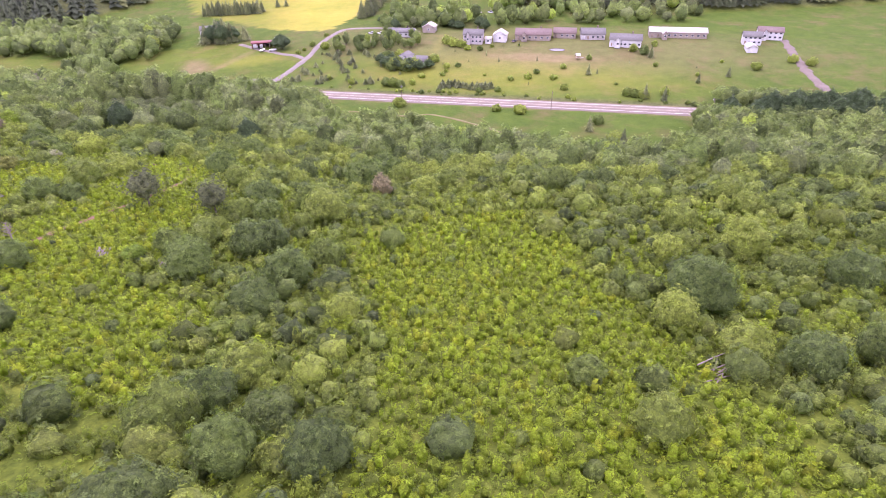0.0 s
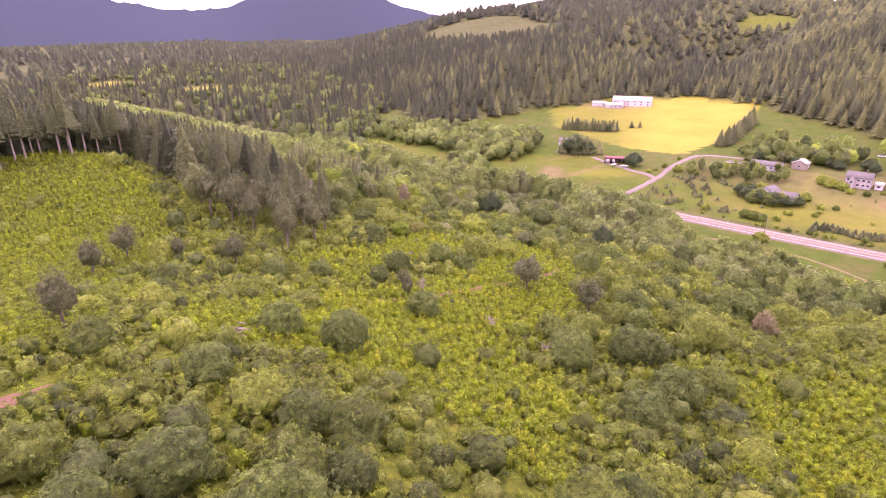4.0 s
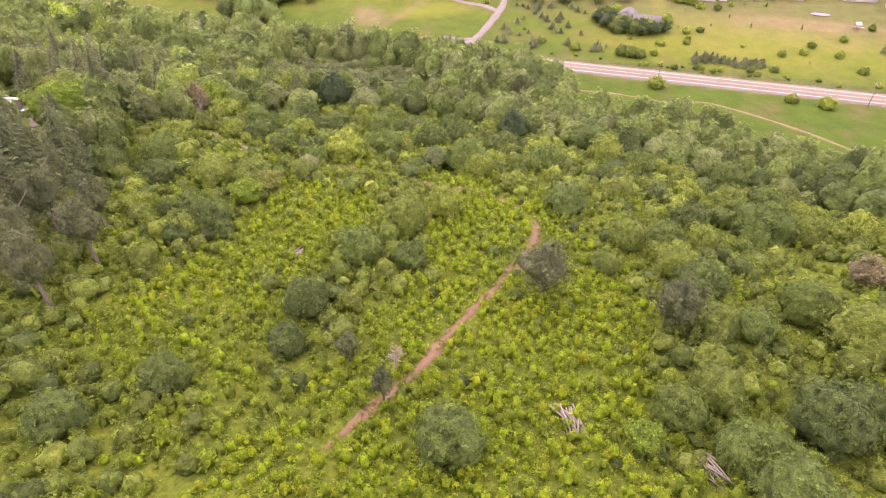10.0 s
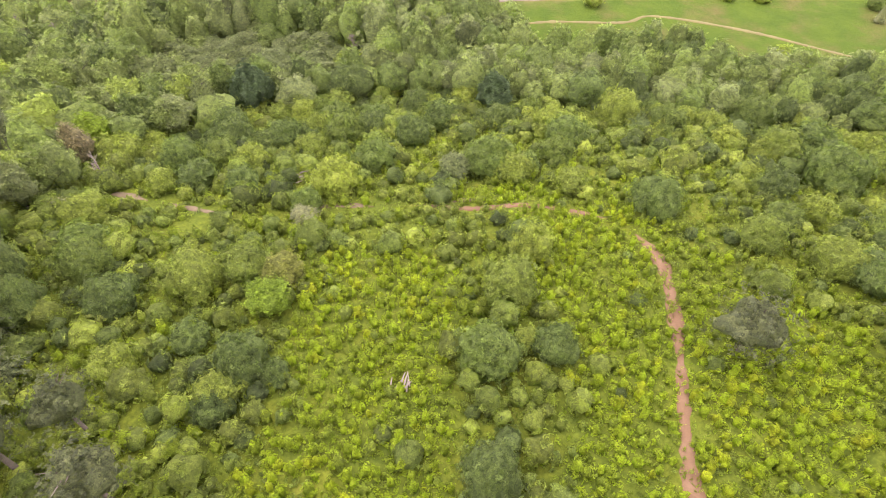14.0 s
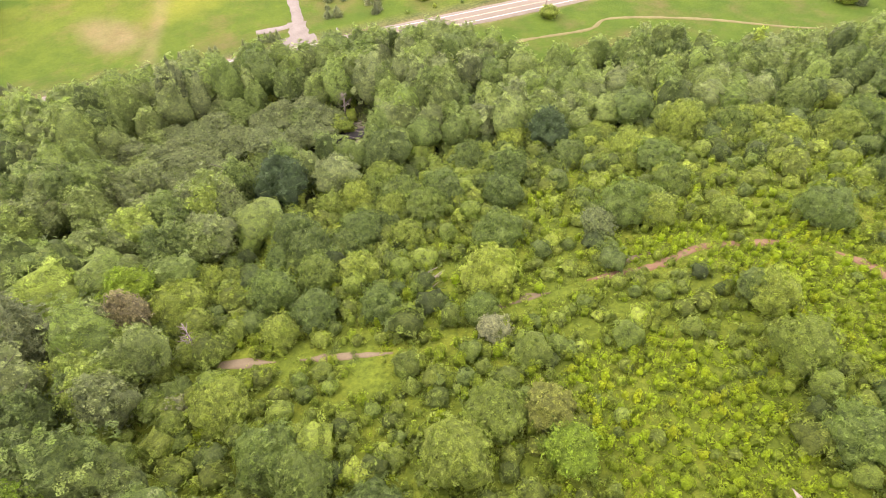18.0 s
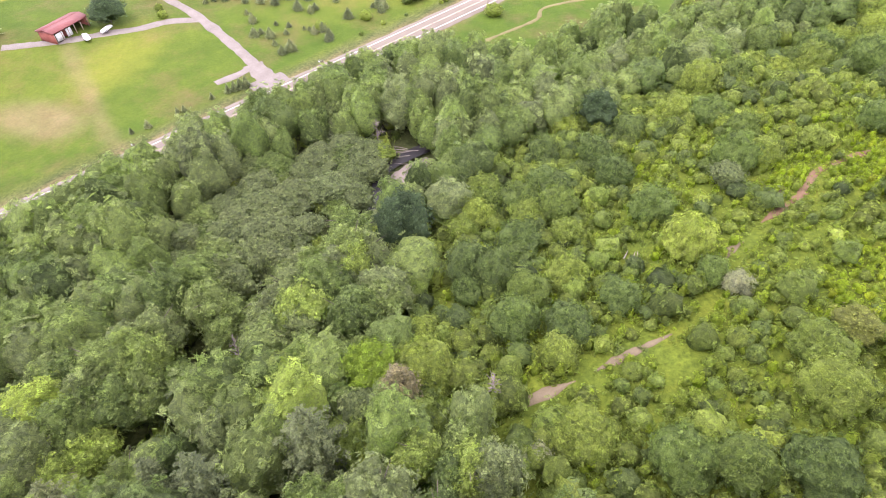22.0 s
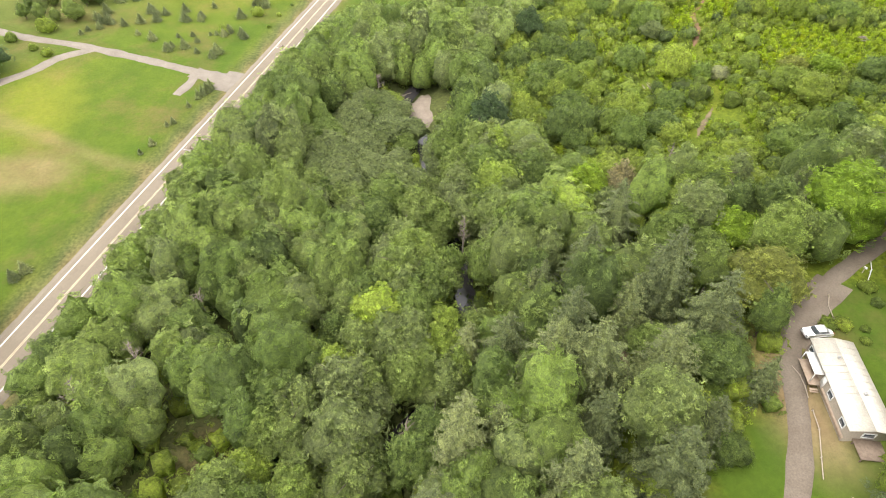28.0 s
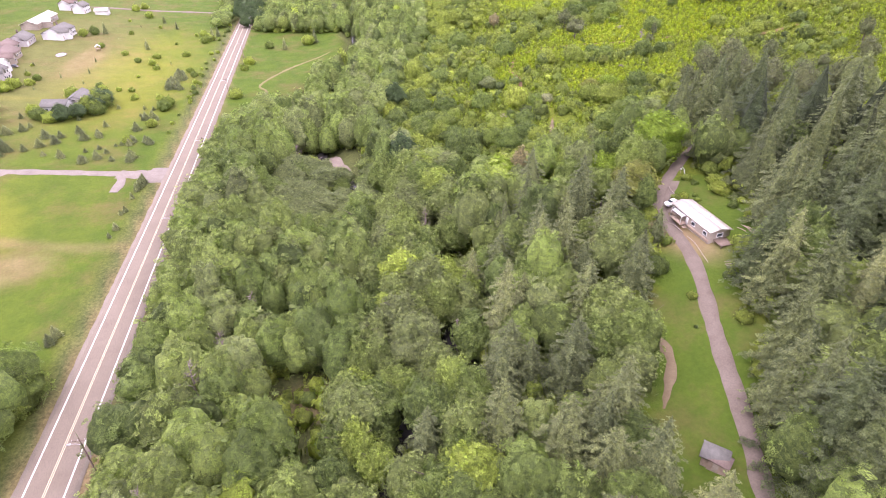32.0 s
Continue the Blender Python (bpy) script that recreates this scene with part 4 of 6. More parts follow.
def clear_of(x, y, gap=0.8):
    ok = np.ones(len(x), bool)
    for ux, uy, ur in used:
        ok &= np.hypot(x - ux, y - uy) > ur * gap + 1.2
    return ok


x, y, r = spots(-300, 200, -60, 260, 3.5, 310)
bb = below_belt(x, y)
young, bushy = inside(x, y, YOUNG), inside(x, y, BUSHY)
p = np.where(young & ~bushy, 0.07, np.where(bushy, 0.85, 0.5 + 0.5 * rumple(x, y, 42, 45)))
p = np.maximum(p, 0.94 * (1 - ease(-150, -118, x)) * ease(150, 172, y))
p = np.maximum(p, 0.95 * (1 - ease(18, 40, bb + 8 * rumple(x, y, 30, 49))))
keep = (open_ground(x, y) > 1.0) & clear_of(x, y, 0.75) & (r.uniform(size=len(x)) < p) & (bb > 0) & ~((x < -205) & (across(x, y) > 168)) & (x > -300)
x, y, bb, young = x[keep], y[keep], bb[keep], young[keep]
foot_of = 1 - ease(15, 45, bb)
s = np.where(young, r.uniform(0.9, 1.5, len(x)), r.uniform(1.1, 2.2, len(x))) * (1 + 0.45 * foot_of) + r.uniform(0.6, 1.8, len(x)) * (r.uniform(size=len(x)) < 0.12)
near = np.argsort(-s * r.uniform(0.6, 1, len(x)))
tone = np.clip(0.42 + 0.28 * rumple(x, y, 50, 51) + r.normal(0, 0.24, len(x)), 0, 1)
lone = near[:215]
rest = np.setdiff1d(np.arange(len(x)), lone)
scatter("shrubs", SHRUB_M, x[rest], y[rest], s[rest], s[rest] * r.uniform(0.95, 1.5, len(rest)), r.uniform(0, 6.28, len(rest)), tone[rest], r.randint(0, 5, len(rest)), M_SHRUB_S, "rounded mid-green shrubs and young broadleaf trees covering the slope", "shrubs", 0.2)
SHRUB_ME = [mesh_from("shrub", v_, f_, M_SHRUB, None, True) for v_, f_ in SHRUB_K]
BUSH_ME = [mesh_from("shrub", v_, f_, M_BUSH, None, True) for v_, f_ in SHRUB_K]
for i in lone:
    ob = new("shrub", SHRUB_ME[r.randint(5)])
    k = float(s[i] * 1.12)
    ob.matrix_world = pose(float(x[i]), float(y[i]), ground_at(x[i], y[i]) - 0.2, 0, 0, r.uniform(0, 360)) @ Matrix.Diagonal((k, k, k * r.uniform(1.0, 1.4), 1))
    tagged(ob, "large rounded leafy green shrub on the brushy hillside", "shrub", "hillside shrubs")


for k, (bx, by, br) in enumerate((*HILL_BUSHES, *SLOPE_BUSHES, *FOOT_BUSHES)):
    ob = new("shrub", (SHRUB_ME if k % 3 == 2 else BUSH_ME)[r.randint(5)])
    ob.matrix_world = pose(bx, by, ground_at(bx, by) - 0.3, 0, 0, r.uniform(0, 360)) @ Matrix.Diagonal((br, br, br * r.uniform(1.0, 1.3), 1))
    tagged(ob, "big domed leafy green bush standing out of the brush" if k % 3 == 2 else "big domed dark grey-green bush standing out of the brush", "shrub", "hillside shrubs")


def tree(name, xy, h, rad, crown_me, trunk_me, label, group="", turn=0.0, clear=0.0, category="tree"):
    """A tree: an empty at its foot with a trunk and a crown scaled to its height and radius."""
    ob = new(name)
    ob.matrix_world = pose(xy[0], xy[1], ground_at(*xy) - 0.1, 0, 0, turn)
    t = part("trunk", trunk_me, ob)
    t.scale = (h / 10, h / 10, h / 10)
    c = part("crown", crown_me, ob)
    c.scale = (rad, rad, (h - clear) / crown_me["tall"])
    c.location = (0, 0, clear)
    return tagged(ob, label, category, group)


def crown_mesh(name, vf, mat):
    me = mesh_from(name, vf[0], vf[1], mat, None, True)
    me["tall"] = float(vf[0][:, 2].max())
    return me


TRUNK_ME = [mesh_from("trunk", *trunk_of(8.2, 0.2, 400 + i), M_BARK) for i in range(4)]
CONTRUNK_ME = [mesh_from("trunk", *tube([(0, 0, -0.4), (0, 0.02, 4), (0.02, 0, 9.6)], [0.2, 0.13, 0.02]), M_BARK) for i in range(1)]
BROAD_ME = [crown_mesh("crown", k, M_BROAD) for k in BROAD_K]
CONI_ME = [crown_mesh("crown", k, M_CONI) for k in CONI_K]
FIR_ME = [crown_mesh("crown", k, M_DARKFIR) for k in CONI_K]

# marked trees, each in its own place
BRIGHT_ME, YELLOW_ME, GREY_ME, DARK_ME, PINK_ME = (crown_mesh("crown", BROAD_K[i], m) for i, m in ((0, M_BRIGHT), (1, M_YELLOW), (2, M_GREYLEAF), (3, M_DARKLEAF), (4, M_PINKLEAF)))
PALE_ME = crown_mesh("crown", SHRUB_K[1], M_PALELEAF)
OPEN_ME = [crown_mesh("crown", crown(8, 0.4, 2.2, 700, 0.1, 145 + i, lobe=0.6, tuft=0.3, body=0.6, skin=(0.5, 1.05)), M_OPEN) for i in range(2)]
MARKED = (((-209.4, 190.5), 16, 7.0, BRIGHT_ME, "bright yellow-green maple beside the gravel lane"), ((-223.5, 210), 13, 6.4, YELLOW_ME, "yellowish flowering broadleaf tree beside the parking place"),
          ((-210, 210), 11, 4.4, BRIGHT_ME, "light green maple among dark trees"), ((-187.5, 231), 12, 4.4, BRIGHT_ME, "light green broadleaf tree by the creek woods"),
          ((-82, 135.5), 13, 5.6, OPEN_ME[0], "slender open-crowned grey-green tree on the plantation hill"), ((-61, 128.5), 13, 5.0, OPEN_ME[1], "slender open-crowned dark tree on the plantation hill"),
          *(((ax, ay), ah, ar, OPEN_ME[k % 2], "tall bare-stemmed alder with a leafy crown") for k, (ax, ay, ah, ar) in enumerate(((-165, 121, 19, 4.6), (-165, 134, 18, 4.8), (-172, 128, 20, 4.4), (-178, 142, 20, 5.4), (-184, 136, 21, 4.8), (-190, 128, 18, 5.0), (-191, 141, 20, 4.8), (-198, 138, 21, 5.6), (-204, 130, 20, 5.0), (-210, 138, 21, 5.4), (-214, 128, 22, 4.6), (-183, 148, 15, 4.4), (-171, 146, 14, 4.2)))),
          *(((ax, ay), ah, ar, OPEN_ME[k % 2], "slender open-crowned young alder on the hill") for k, (ax, ay, ah, ar) in enumerate(((-123, 31, 13, 3.6), (-174.5, 61.6, 13, 4), (-189, 79, 14, 4.4), (-182, 91, 9, 3.2), (-112, 115, 7, 2.2), (-163, 97.5, 13, 4.2), (-105, 107, 9, 1.8)))),
          ((-220.7, 129), 22, 5.2, GREY_ME, "tall greyish half-dead broadleaf tree on the hillside"),
          ((-20, 149), 8.5, 3.1, PINK_ME, "pinkish grey half-bare tree on the slope"), ((-107.9, 195.5), 6.5, 3.6, GREY_ME, "grey-green half-bare small tree on the slope"), ((-140.6, 186), 4.0, 2.8, PALE_ME, "pale silvery shrub by the trail"), ((-187.7, 201.7), 4.2, 2.2, PALE_ME, "pale flowering shrub on the slope"), ((-189, 224.4), 13, 3.4, PINK_ME, "brown half-dead tree at the edge of the woods"),
          ((-151.5, 251), 17, 6.0, DARK_ME, "dark dense broadleaf tree above the canopy"), ((-87, 232), 13, 5.0, DARK_ME, "dark dense broadleaf tree by the creek"), ((-116.9, 407), 11, 6.4, DARK_ME, "single dark round tree beside the red barn"),
          ((-144.5, 169), 5.5, 3.4, YELLOW_ME, "pale rounded bush on the slope"), ((-147, 162.5), 6, 3.4, BRIGHT_ME, "light green rounded bush on the slope"), ((-70, 103.7), 4, 2.4, BRIGHT_ME, "small bright green bush on the hill"))
for xy, h, rad, me, lab in MARKED:
    tree("alder_tree" if "alder" in lab else "broadleaf_tree", xy, h, rad, me, TRUNK_ME[int(h) % 4], lab, turn=h * 57, clear=h * 0.16 if "tall" in lab else 0.0)
    used.append((*xy, rad))

HOME_FIRS = ((-215, 237, 20), (-221, 224.7, 21), (-254.6, 245, 20), (-253, 232, 17), (-241, 215.6, 10), (-230.6, 220, 19), (-237.4, 240, 22), (-265.8, 254.7, 19), (-268.4, 286, 19), (-273, 274, 21), (-281, 266, 20), (-289, 263, 19), (-246, 240, 17), (-229.4, 242, 21), (-203, 229, 19), (-238, 229, 18), (-226, 232, 17), (-247, 225, 12), (-262, 268, 17), (-298, 270, 20))
used += [(fx, fy, 5.5) for fx, fy, fh in HOME_FIRS]

SNAGS = (((-236, 324.3), 14, 5, 1), ((-215, 310.5), 12, 4.5, 2), ((-242, 268.8), 13, 4, 3), ((-104.6, 113.4), 6, 2.5, 4), ((-194, 258), 15, 3.5, 5), ((-120, 283), 9, 4, 6), ((-182, 212), 9, 2.5, 7), ((-262, 333), 13, 3.6, 8), ((-228, 318), 13, 4, 9))
used += [(*xy, 3.2) for xy, h, sp, sd in SNAGS]

# the creek woods
def canopy(x, y):
    """Where tall broadleaf trees stand: the creek woods and their edges."""
    v = across(x, y)
    e = 5 * rumple(x, y, 40, 61)
    over = below_belt(x, y) < 0
    wood = over & (v < 324) & (x < -72 + 0.4 * (300 - y) + e) & (x < -60)
    strip = over & (y < np.interp(x, *BELT_HIGH) + 0.5 * e) & (x > -90)
    home = (x < -188) & (x > -232) & (v > 160 + e) & ~over
    south = (x < -205) & (v > 168) & ~over
    return wood, strip, home, south


x, y, r = spots(-900, 320, 130, 520, 5.4, 320)
wood, strip, home, south = canopy(x, y)
lawn = inside(x, y, (LAWN, HOME_YARD, CLEARING, VERGE_CLEAR))
keep = (wood | strip | home | south) & (open_ground(x, y) > np.where(wood | strip, -0.5, 1.5)) & ~lawn & clear_of(x, y) & (r.uniform(size=len(x)) < 0.93)
x, y, wood, home, south = x[keep], y[keep], wood[keep], home[keep], south[keep]
vv = across(x, y)
conif = (x < -216) & (vv < 240) & (r.uniform(size=len(x)) < np.where(vv > 205, 0.3, 0.3))
rad = np.where(wood, r.uniform(3.2, 6.0, len(x)), r.uniform(2.9, 4.8, len(x)))
tall = (1 - 0.3 * ease(300, 318, vv)) * np.where(x > -90, 0.85, 1.0) * (1 - 0.3 * (1 - ease(0, 14, -below_belt(x, y))) * (wood | (x > -90)))
willow = patch(x, y, -150, 280, 36, 20, -0.3) > 0.5
tall = np.where(willow, 0.52, tall)
h = np.where(conif, r.uniform(14, 24, len(x)), (rad * 2.3 + r.uniform(2, 7, len(x))) * tall)
dist = np.minimum(away(x, y, [(-170, 255), (-240, 275), (-300, 308)]), 0.6 + 1.4 * away(x, y, [(-200, 205), (-230, 222), (-262, 240), (-300, 262)]))
order = np.argsort(np.where(willow, 0, dist))
bl, cl = 0, 0
far_b, far_c = [], []
for i in order:
    xy = (float(x[i]), float(y[i]))
    if conif[i]:
        if cl < 60:
            tree("fir_tree", xy, float(h[i]), float(h[i]) * r.uniform(1.2, 1.6), CONI_ME[r.randint(4)], CONTRUNK_ME[0], "grey-green fir with drooping needled branches", "firs by the creek", r.uniform(0, 360), category="conifer")
            cl += 1
        else:
            far_c.append(i)
    elif bl < 225:
        tree("willow_tree" if willow[i] and i % 4 else "broadleaf_tree", xy, float(h[i]), float(rad[i]), GREY_ME if willow[i] and i % 4 else BROAD_ME[r.randint(6)], TRUNK_ME[r.randint(4)], "low greyish willow beside the gravel bar" if willow[i] and i % 4 else "tall leafy green broadleaf tree in the creek woods", "creek woods", r.uniform(0, 360), 0.8)
        bl += 1
    else:
        far_b.append(i)
far_b, far_c = np.array(far_b), np.array(far_c, int)
if len(far_b):
    for kinds, k in ((BROAD_M, far_b[x[far_b] > -380]), (BROAD_F, far_b[x[far_b] <= -380])):
        scatter("woodland", kinds, x[k], y[k], rad[k], h[k] / 3.1, r.uniform(0, 6.28, len(k)), np.clip(0.4 + 0.25 * rumple(x[k], y[k], 60, 63) + r.normal(0, 0.25, len(k)), 0, 1), r.randint(0, 5, len(k)), M_BROAD_S, "green broadleaf woods along the creek", "woods")
if len(far_c):
    scatter("fir_wood", CONI_N, x[far_c], y[far_c], h[far_c], h[far_c], r.uniform(0, 6.28, len(far_c)), r.uniform(0, 1, len(far_c)), r.randint(0, 4, len(far_c)), M_CONI_N, "dark firs beyond the mobile home", "woods")

for fx, fy, fh in ((-254, 148, 30), (-248, 156, 28), (-252, 166, 30), (-244, 172, 27), (-236, 176, 26), (-229, 168, 24), (-262, 158, 31), (-268, 170, 29), (-222, 160, 24), (-215, 168, 23), (-240, 162, 29), (-260, 178, 28), (-196, 158, 24), (-202, 148, 25), (-190, 166, 20), (-197, 173, 20), (-203, 182, 17), (-194, 150, 23), (-186, 157, 17), (-199, 165, 21)):
    tree("fir_tree", (fx, fy), fh, fh * 1.5, FIR_ME[fh % 4], CONTRUNK_ME[0], "tall dark fir beside the gravel lane", "lane firs", fh * 40.0, category="conifer")

for k, (fx, fy, fh) in enumerate(HOME_FIRS):
    tree("fir_tree", (fx, fy), fh, fh * 1.6, CONI_ME[k % 4], CONTRUNK_ME[0], "broad grey-green fir between the creek and the mobile home", "home firs", k * 70.0, category="conifer")

# undergrowth below the trees
x, y, r = spots(-420, 140, 150, 390, 4.3, 325)
wood, strip, home, south = canopy(x, y)
keep = (wood | strip | home | south) & (open_ground(x, y) > 0.3) & ~inside(x, y, (LAWN, HOME_YARD)) & (r.uniform(size=len(x)) < 0.8)
x, y = x[keep], y[keep]
s = r.uniform(1.8, 3.4, len(x))
scatter("undergrowth", SHRUB_U, x, y, s, s * r.uniform(1.0, 1.9, len(x)), r.uniform(0, 6.28, len(x)), np.clip(r.normal(0.65, 0.25, len(x)), 0, 1), r.randint(0, 4, len(x)), M_SHRUB_S, "leafy undergrowth below the creek woods", "undergrowth", 0.2)

# tall firs on the hill south of the mobile home
x, y, r = spots(-420, -195, 30, 262, 6.2, 330)
v = across(x, y)
lane_y = np.interp(-x, [-p[0] for p in LANE], [p[1] for p in LANE])
keep = ~inside(x, y, (LAWN, HOME_YARD)) & (open_ground(x, y) > 3) & (y < lane_y - 6) & (np.hypot(x + 243, y - 203) > 15) & ((x < -300 + 6 * rumple(x, y, 30, 71)) | ((y > 148) & (x < -214)))
keep &= r.uniform(size=len(x)) < 0.8
x, y = x[keep], y[keep]
h = r.uniform(15, 31, len(x)) * (0.85 + 0.25 * rumple(x, y, 30, 72))
order = np.argsort(np.hypot(x + 290, y - 210))
for i in order[:95]:
    tree("fir_tree", (float(x[i]), float(y[i])), float(h[i]), float(h[i] * r.uniform(1.4, 1.8)), FIR_ME[r.randint(4)], CONTRUNK_ME[0], "tall dark green fir on the wooded hill", "hill firs", r.uniform(0, 360), category="conifer")
o = order[95:]
leafy, o = o[::5], np.array([k for i, k in enumerate(o) if i % 5])
scatter("hill_broadleaves", BROAD_M, x[leafy], y[leafy], h[leafy] * 0.22, h[leafy] * 0.23, r.uniform(0, 6.28, len(leafy)), r.uniform(0, 1, len(leafy)), r.randint(0, 5, len(leafy)), M_BROAD_S, "broadleaf trees among the hill firs", "forest")
scatter("fir_forest", CONI_N, x[o], y[o], h[o] * 2.0, h[o], r.uniform(0, 6.28, len(o)), r.uniform(0, 1, len(o)), r.randint(0, 4, len(o)), M_CONI_N, "tall dark fir forest on the hill", "forest")

M_PALEBARK = surface("pale_bark", (0.24, 0.2, 0.165), (0.34, 0.29, 0.24), 1.5, 0.9)
STEM_ME = mesh_from("trunk", *tube([(0, 0, -0.4), (0.05, 0.02, 4), (0, 0, 9.6)], [0.17, 0.13, 0.02]), M_PALEBARK)
STAND_ME = [crown_mesh("crown", conifer_crown(1.0, 0.15 + 0.02 * i, 12, 8, 230 + i, 0.02, 4, 0.3, 0.3), M_DARKFIR) for i in range(3)]
for i in range(34):
    ex, ey = -287 - 0.35 * (i % 3) * 9 + r.uniform(-3, 3) - 0.0022 * (8 + i * 4.4 - 80) ** 2, 8 + i * 4.4 + r.uniform(-1.5, 1.5)
    eh = float(r.uniform(22, 31))
    tree("fir_tree", (ex, ey), eh, eh * float(r.uniform(1.1, 1.5)), STAND_ME[i % 3], STEM_ME, "tall dark fir with a bare pale lower stem", "stand edge firs", r.uniform(0, 360), eh * float(r.uniform(0.3, 0.5)), "conifer")

# forested hills beyond the valley
def hill_woods(x, y, foot):
    cut = np.minimum(1, patch(x, y, -575, 1060, 165, 120, -0.5) + patch(x, y, -115, 1590, 62, 50))
    return (y > foot + 4 + 8 * rumple(x, y, 60, 73)) & (cut < 0.5)


for x0, x1, y0, y1, gap, kinds, seed, tall in ((-250, 420, 440, 640, 7.6, CONI_M, 345, 22), (-720, 420, 420, 980, 9.6, CONI_F, 340, 22), (-2000, 1100, 700, 2300, 21, CONI_F, 341, 23), (-1200, -420, -250, 420, 13, CONI_F, 342, 24), (200, 900, -300, 240, 14, CONI_F, 343, 20), (-3400, -1150, 200, 2600, 46, CONI_F, 344, 26)):
    x, y, r = spots(x0, x1, y0, y1, gap, seed)
    foot = np.interp(x, FOOT_X, FOOT_Y)
    if seed == 341:
        keep = hill_woods(x, y, foot) & ~((x > -720) & (x < 420) & (y < 980))
    elif seed == 344:
        keep = (patch(x, y, -1090, 600, 80, 40) < 0.3) & (across(x, y) > 345) & ~((x > -2000) & hill_woods(x, y, foot))
    elif seed == 345:
        keep = hill_woods(x, y, foot) & (y < foot + 150)
    elif seed == 340:
        keep = hill_woods(x, y, foot) & ~((x > -250) & (y < 640) & (y < foot + 150))
    else:
        keep = (across(x, y) < 240) & (np.hypot(x + 300, y - 110) > 100)
    keep &= r.uniform(size=len(x)) < 0.95
    x, y = x[keep], y[keep]
    h = tall * r.uniform(0.72, 1.1, len(x))
    wide = 1.0 if gap < 12 else (1.2 if gap < 20 else 1.9)
    # tone also paints cloud shade on western hills and sunlight on eastern ones
    scatter("conifer_forest", kinds, x, y, h * wide * 1.45, h * np.where(gap < 10, 0.8, 0.9), r.uniform(0, 6.28, len(x)), np.clip(0.42 + 0.4 * rumple(x, y, 260, 81) + 0.25 * rumple(x, y, 70, 83) + r.normal(0, 0.27, len(x)) + 0.25 * ease(-200, 0, x) - 0.3 * (1 - ease(-600, -200, x)), 0, 1), r.randint(0, 4, len(x)), M_CONI_S, "dark conifer forest covering the hills", "forest")

# valley woods to the west, and groves round the fields
x, y, r = spots(-1300, -215, 230, 900, 8.6, 350)
thin = (x > -480) | (r.uniform(size=len(x)) < 0.45)
x, y = x[thin], y[thin]
v = across(x, y)
foot = np.interp(x, FOOT_X, FOOT_Y)
field = np.maximum.reduce([1.0 * inside(x, y, (SUNLIT_STRAW, BARN_MEADOW, WEST_FIELD)), patch(x, y, -850, 615, 60, 40), patch(x, y, -1090, 600, 80, 40)])
keep = (v > np.where(x < -360, 318, 335)) & (y < foot + 12) & ((x < -420) | (y < 470)) & (field < 0.4) & (away(x, y, ROAD) > np.where(x < -360, 6.5, 10)) & (r.uniform(size=len(x)) < 0.9)
x, y = x[keep], y[keep]
s = r.uniform(4.0, 6.5, len(x))
dark = (x < -330) & (r.uniform(size=len(x)) < 0.78 * ease(-330, -460, x))
xc, yc = x[dark], y[dark]
h = r.uniform(14, 22, len(xc))
scatter("valley_firs", CONI_F, xc, yc, h * 1.2, h, r.uniform(0, 6.28, len(xc)), np.clip(r.normal(0.35, 0.25, len(xc)), 0, 1), r.randint(0, 4, len(xc)), M_CONI_S, "dark firs scattered through the valley woods", "woods")
x, y, s = x[~dark], y[~dark], s[~dark]
scatter("valley_woods", BROAD_F, x, y, s, s * r.uniform(0.85, 1.25, len(x)), r.uniform(0, 6.28, len(x)), np.clip(r.normal(0.3, 0.18, len(x)) - 0.22 * (x < -340), 0, 1), r.randint(0, 5, len(x)), M_BROAD_S, "broadleaf woods along the valley floor", "woods")


# ---- buildings and other made things ----
def box(cx, cy, cz, sx, sy, sz):
    v = np.array([(x, y, z) for z in (-1, 1) for y in (-1, 1) for x in (-1, 1)], float) * (sx / 2, sy / 2, sz / 2) + (cx, cy, cz)
    return v, np.array([(0, 2, 3, 1), (4, 5, 7, 6), (0, 1, 5, 4), (2, 6, 7, 3), (0, 4, 6, 2), (1, 3, 7, 5)])


def solid(name, pieces, mat, parent=None, label="", bevel=0.0):
    me = mesh_from(name, *join(pieces), mat)
    ob = part(name, me, parent, label)
    if bevel:
        b = ob.modifiers.new("edge", "BEVEL")
        b.width, b.segments = bevel, 2
    return ob


def gable_walls(w, d, h, rise):
    """Four walls with pointed ends; the ridge runs along x."""
    v = np.array([(-w / 2, -d / 2, -0.6), (w / 2, -d / 2, -0.6), (w / 2, d / 2, -0.6), (-w / 2, d / 2, -0.6), (-w / 2, -d / 2, h), (w / 2, -d / 2, h), (w / 2, d / 2, h), (-w / 2, d / 2, h),
                  (-w / 2, 0, h + rise), (w / 2, 0, h + rise), (-w / 2, 0, h), (w / 2, 0, h)], float)
    v = np.vstack([v, [(-w / 2, -d / 4, h + rise / 2), (-w / 2, d / 4, h + rise / 2), (w / 2, -d / 4, h + rise / 2), (w / 2, d / 4, h + rise / 2)]])
    f = [(0, 1, 5, 4), (2, 3, 7, 6), (1, 2, 6, 5), (3, 0, 4, 7), (4, 10, 8, 12), (10, 7, 13, 8), (11, 5, 14, 9), (6, 11, 9, 15)]
    return v, np.array(f)


